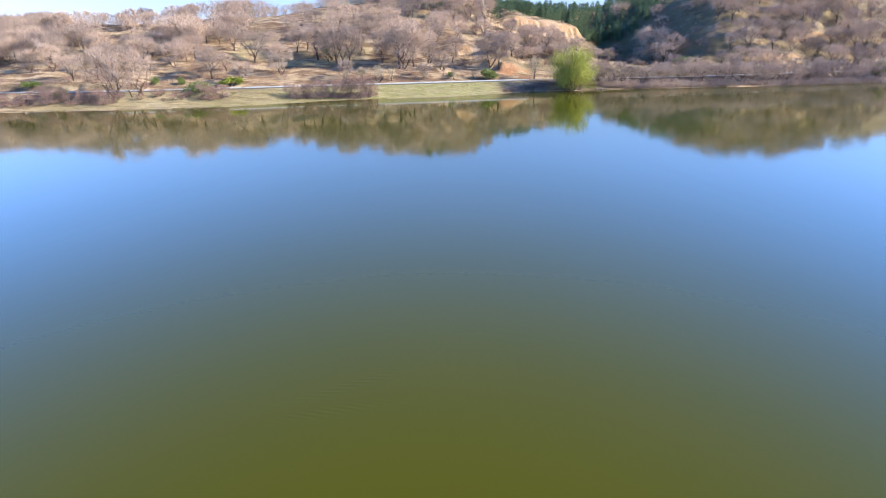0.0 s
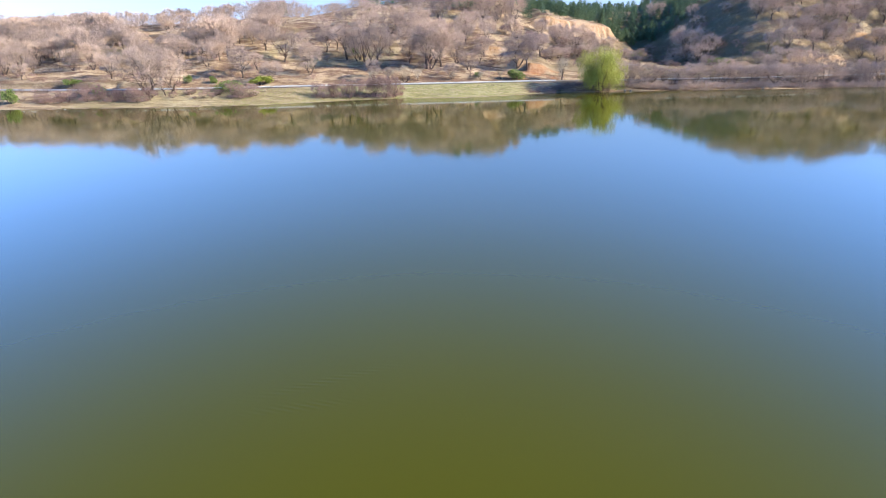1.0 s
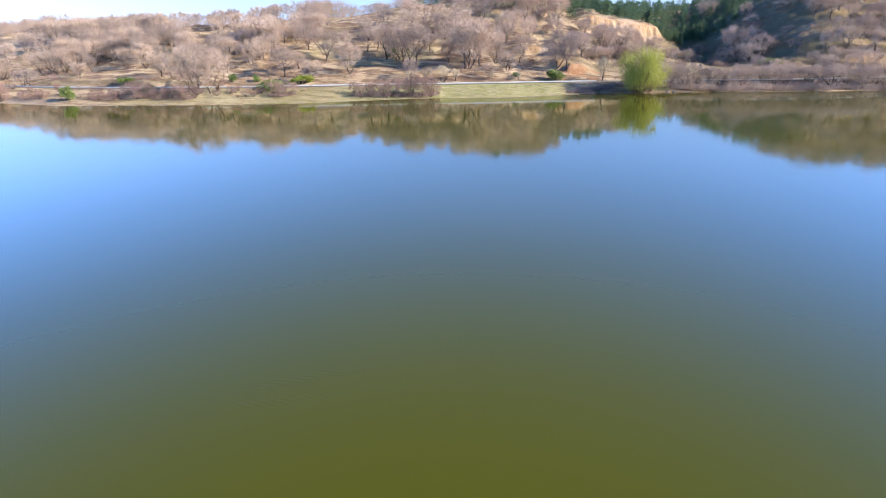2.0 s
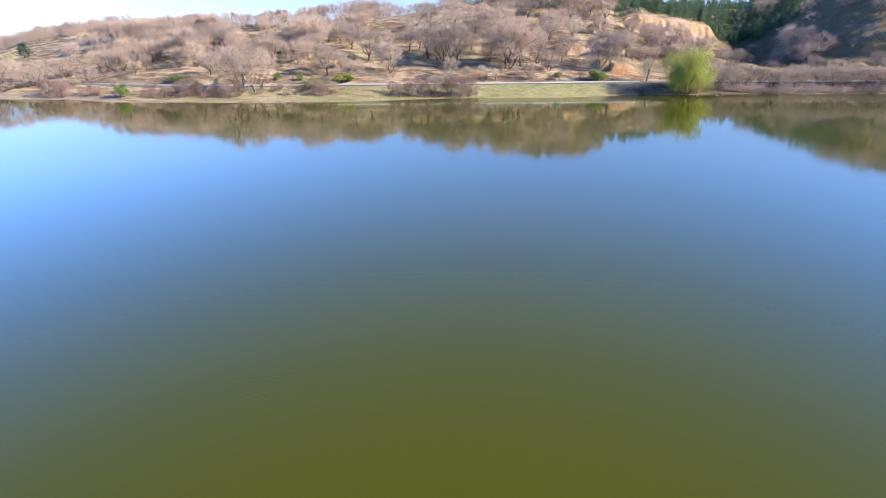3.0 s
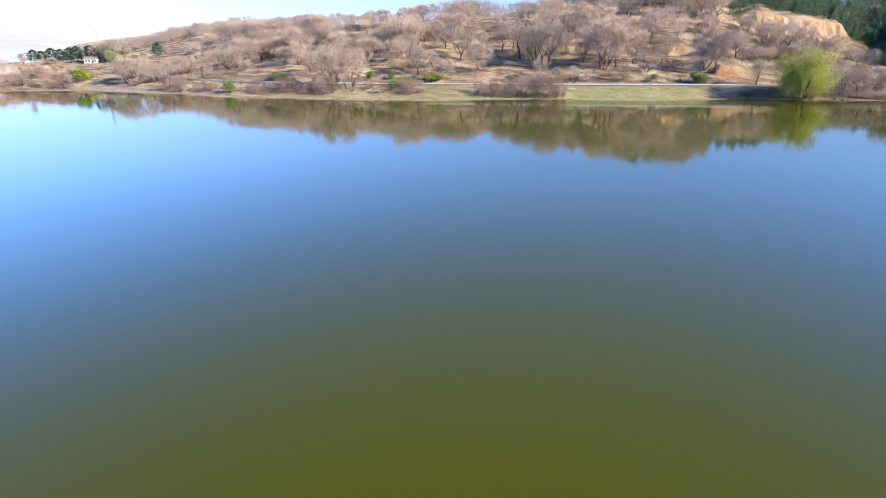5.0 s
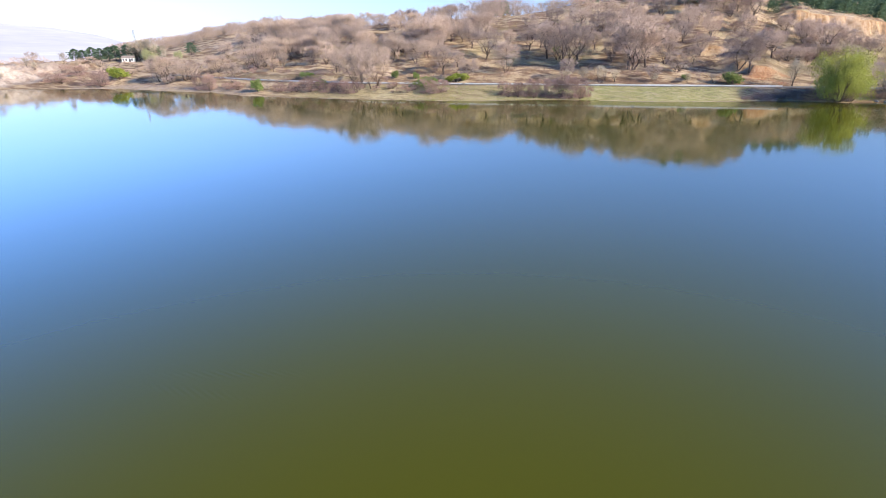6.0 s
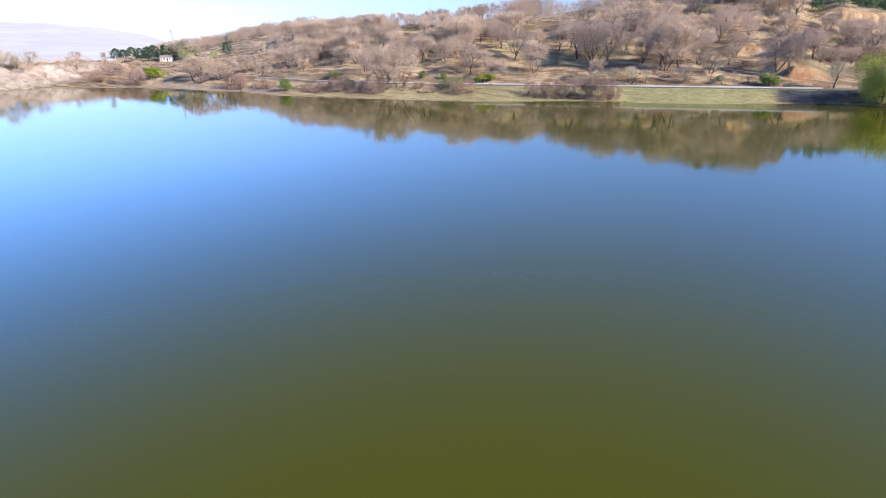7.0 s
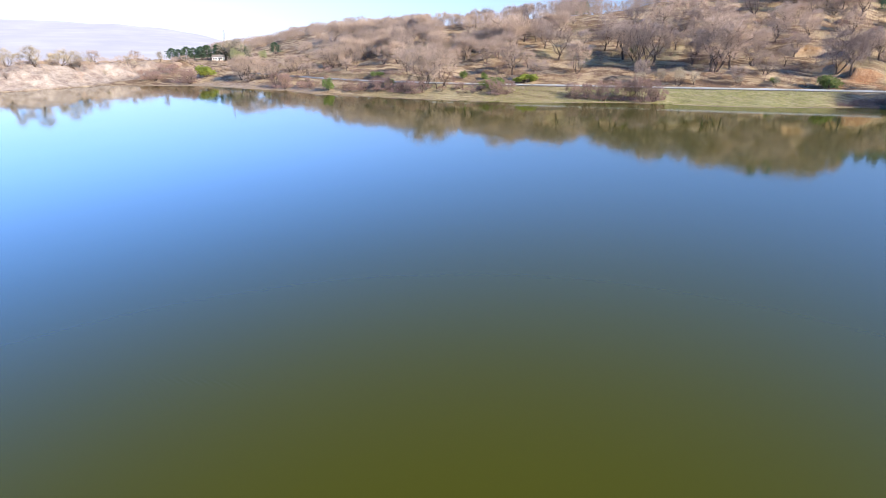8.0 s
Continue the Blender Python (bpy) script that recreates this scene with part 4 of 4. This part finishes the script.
M_DARK = plain_mat("dark_opening", (0.03, 0.03, 0.035), (0.06, 0.06, 0.07), 2.0, 0.3)


def make_house(x, y, turn):
    house = tagged(new("house"), "low white house among dark pines on the plateau", "house")
    house.matrix_basis = pose(x, y, height(x, y) - 0.1, 0, 0, turn)
    w = 3.4
    bm_part("wall", lambda b: [box(b, -w, w, -2.6, 2.6, 0, 2.7)], M_WHITE, house, "white rendered walls", 0.03)
    roof = Shape()
    for sx in (-w - 0.4, w + 0.4):
        roof.v += [Vector((sx, -3.1, 2.65)), Vector((sx, 0, 3.9)), Vector((sx, 3.1, 2.65)), Vector((sx, 3.1, 2.5)), Vector((sx, -3.1, 2.5))]
    roof.f += [(0, 1, 6, 5), (1, 2, 7, 6), (2, 3, 8, 7), (3, 4, 9, 8), (4, 0, 5, 9), (0, 4, 3, 2, 1), (5, 6, 7, 8, 9)]
    part("roof", roof.mesh("roof", M_ROOF), house, "grey sheet roof")
    for px in (-2.4, -0.8, 2.5):
        win = bm_part("window", lambda b: box(b, px - 0.55, px + 0.55, -2.66, -2.58, 0.9, 2.1), M_WHITE, house, "", 0.01)
        bm_part("pane", lambda b: box(b, px - 0.46, px + 0.46, -2.68, -2.60, 0.98, 2.02), M_DARK, win)
    bm_part("door", lambda b: box(b, 0.7, 1.7, -2.67, -2.58, 0.02, 2.1), M_DARK, house, "dark door", 0.01)


make_house(-320.6, 242.0, 40)


def make_mast(x, y, high):
    mast = tagged(new("lattice_mast"), "slender steel lattice mast rising behind the pines", "mast")
    mast.matrix_basis = pose(x, y, height(x, y) - 0.2)
    wide = lambda z: 1.1 * (1 - z / high) + 0.22
    for sx, sy in ((-1, -1), (1, -1), (1, 1), (-1, 1)):
        leg = Shape()
        leg.tube([Vector((sx * wide(z), sy * wide(z), z)) for z in np.linspace(0, high, 6)], [0.07] * 6, 4)
        part("leg", leg.mesh("leg", M_POST), mast)
    brace = Shape()
    zs = np.linspace(0, high, 12)
    corners = ((-1, -1), (1, -1), (1, 1), (-1, 1))
    for a, b in zip(zs[:-1], zs[1:]):
        for k in range(4):
            (ax, ay), (bx, by) = corners[k], corners[(k + 1) % 4]
            brace.tube([Vector((ax * wide(a), ay * wide(a), a)), Vector((bx * wide(b), by * wide(b), b))], [0.04, 0.04], 3)
            brace.tube([Vector((ax * wide(b), ay * wide(b), b)), Vector((bx * wide(b), by * wide(b), b))], [0.035, 0.035], 3)
    part("bracing", brace.mesh("bracing", M_POST), mast)
    top = Shape()
    for z, r in ((high - 0.6, 1.3), (high - 2.6, 1.0)):
        top.tube([Vector((-r, 0, z)), Vector((r, 0, z))], [0.08, 0.08], 4)
    part("cross_arm", top.mesh("cross_arm", M_POST), mast)


make_mast(-319.2, 247.5, 18.2)


def stone(x, y, size, seed, label):
    rng = random.Random(seed)
    bm = bmesh.new()
    bmesh.ops.create_icosphere(bm, subdivisions=2, radius=size / 2)
    for v in bm.verts:
        v.co *= 1 + 0.9 * noise.noise(v.co * (2.2 / size) + Vector((seed * 3.1, 0, 0)))
        v.co.z *= 0.6
    me = bpy.data.meshes.new("stone")
    bm.to_mesh(me)
    bm.free()
    me.materials.append(M_STONE)
    ob = tagged(new("stone", me), label, "stone", "stones along the shore")
    ob.matrix_basis = pose(x, y, max(height(x, y), -0.1) + size * 0.16, 0, 0, rng.uniform(0, 360))


for i, (x, y, h) in enumerate([(-127.8, 175.1, 0.5), (63.6, 238.3, 0.9), (61.4, 238.4, 0.7), (117.8, 247.2, 1.1), (108.1, 247.7, 0.9), (52.9, 236.1, 0.7)]):
    stone(x, y, 0.25 + 0.8 * h, i, "grey weathered stone at the water's edge")


# ---- far mountains ----
def make_mountain():
    # distance haze is painted in: pale bluish tones that glow by themselves
    k = Mat("mountain_haze_glow", 1.0, 0.0)
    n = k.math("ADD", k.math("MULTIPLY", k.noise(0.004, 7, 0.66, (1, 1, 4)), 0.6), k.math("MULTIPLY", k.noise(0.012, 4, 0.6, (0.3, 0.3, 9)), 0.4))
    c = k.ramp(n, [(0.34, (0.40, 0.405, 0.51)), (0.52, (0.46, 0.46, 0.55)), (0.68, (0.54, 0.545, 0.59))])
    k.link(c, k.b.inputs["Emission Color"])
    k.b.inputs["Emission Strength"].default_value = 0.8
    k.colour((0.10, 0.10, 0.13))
    az = np.radians(np.linspace(-150, -20, 220))
    rows = []
    prof = ((0.0, 0.0), (0.35, 0.25), (0.7, 0.62), (1.0, 1.0))
    deg = np.degrees(az)
    top = np.interp(deg, [-150, -100, -85, -73, -69, -65, -61, -58, -56, -50, -20], [120, 150, 175, 160, 142, 128, 98, 55, 15, 0, 0])
    for u, lift in prof:
        r = 1100 + 2900 * u ** 0.6 + 60 * fbm(deg, deg * 0 + u * 9, 7)
        z = -42 + lift * (top + 42 + 26 * fbm(deg, deg * 0 + 3, 9) * u)
        rows.append(np.column_stack([r * np.sin(az), r * np.cos(az), z]))
    n = len(az)
    verts = np.concatenate(rows).tolist()
    faces = [(j * n + i, j * n + i + 1, (j + 1) * n + i + 1, (j + 1) * n + i) for j in range(len(prof) - 1) for i in range(n - 1)]
    tagged(new("backdrop", mesh("backdrop", verts, faces, k.m, False)), "distant mountains with haze painted as a pale blue glow", "mountain", kind="structure")


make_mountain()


# ---- grass ----
def make_grass(name, count, seed, x0, x1, keep, low, high, mat, label):
    r = np.random.RandomState(seed)
    x = r.uniform(x0, x1, count)
    y = shore(x) + r.uniform(0.8, 26, count)
    ok = keep(x, y, y - road(x))
    x, y = x[ok], y[ok]
    z = terrain(x, y)[0]
    n = len(x)
    h, a = r.uniform(low, high, n), r.uniform(0, math.pi, n)
    dx, dy = np.cos(a) * h * 0.3, np.sin(a) * h * 0.3
    tip = np.column_stack([x + r.normal(0, 0.12, n), y + r.normal(0, 0.12, n), z + h])
    verts = np.stack([np.column_stack([x - dx, y - dy, z - 0.05]), np.column_stack([x + dx, y + dy, z - 0.05]), tip], 1).reshape(-1, 3)
    me = bpy.data.meshes.new(name)
    me.from_pydata(verts.tolist(), [], np.arange(n * 3).reshape(-1, 3).tolist())
    me.materials.append(mat)
    tagged(new(name, me), label, "grass", kind="stuff")


M_GRASS = leaf_mat("bank_grass", (0.32, 0.32, 0.12), (0.42, 0.40, 0.17))
M_TUSSOCK = leaf_mat("tussock", (0.17, 0.18, 0.06), (0.36, 0.33, 0.14))
M_STRAW = leaf_mat("straw", (0.38, 0.29, 0.17), (0.50, 0.39, 0.24))
make_grass("bank_grass", 15000, 3, -80, 26, lambda x, y, t: t < -4.2, 0.1, 0.32, M_GRASS, "short green and straw coloured grass on the bank")
make_grass("bank_tussock", 2600, 5, -85, 26, lambda x, y, t: (t < -4.5) & (fbm(x, y, 7) > 0.0), 0.2, 0.42, M_TUSSOCK, "darker olive tussocks on the green bank")
make_grass("dry_grass", 14000, 4, -240, -60, lambda x, y, t: t < -4.2, 0.1, 0.3, M_STRAW, "short dry grass along the shore")


def make_litter(name, count, seed, keep, low, high, thin, mat, label):
    """Loose tufts and stalks over the slopes."""
    r = np.random.RandomState(seed)
    x, t = r.uniform(-250, 240, count), r.uniform(5.5, 130, count)
    y = road(x) + t
    ok = keep(x, y, t)
    x, y = x[ok], y[ok]
    z = terrain(x, y)[0]
    n = len(x)
    h, a = r.uniform(low, high, n), r.uniform(0, math.pi, n)
    dx, dy = np.cos(a) * h * thin, np.sin(a) * h * thin
    tip = np.column_stack([x + r.normal(0, 0.25, n) * h, y + r.normal(0, 0.25, n) * h, z + h])
    verts = np.stack([np.column_stack([x - dx, y - dy, z - 0.08]), np.column_stack([x + dx, y + dy, z - 0.08]), tip], 1).reshape(-1, 3)
    me = bpy.data.meshes.new(name)
    me.from_pydata(verts.tolist(), [], np.arange(n * 3).reshape(-1, 3).tolist())
    me.materials.append(mat)
    tagged(new(name, me), label, "undergrowth", kind="stuff")


def bare_spots(x, y):
    return terrain(x, y)[1] < 0.2


make_litter("dry_tussock", 60000, 11, lambda x, y, t: (fbm(x, y, 14) < 0.15) & bare_spots(x, y), 0.12, 0.4, 0.6, M_STRAW, "straw coloured tussocks over the hillside")
make_litter("low_scrub", 90000, 12, lambda x, y, t: (fbm(x + 31, y * 2.2, 17) > np.where(x > 110, -0.1, 0.12)) & bare_spots(x, y), 0.25, 0.95, 0.12, M_TWIG_DARK, "low dark leafless scrub in patches on the slope")
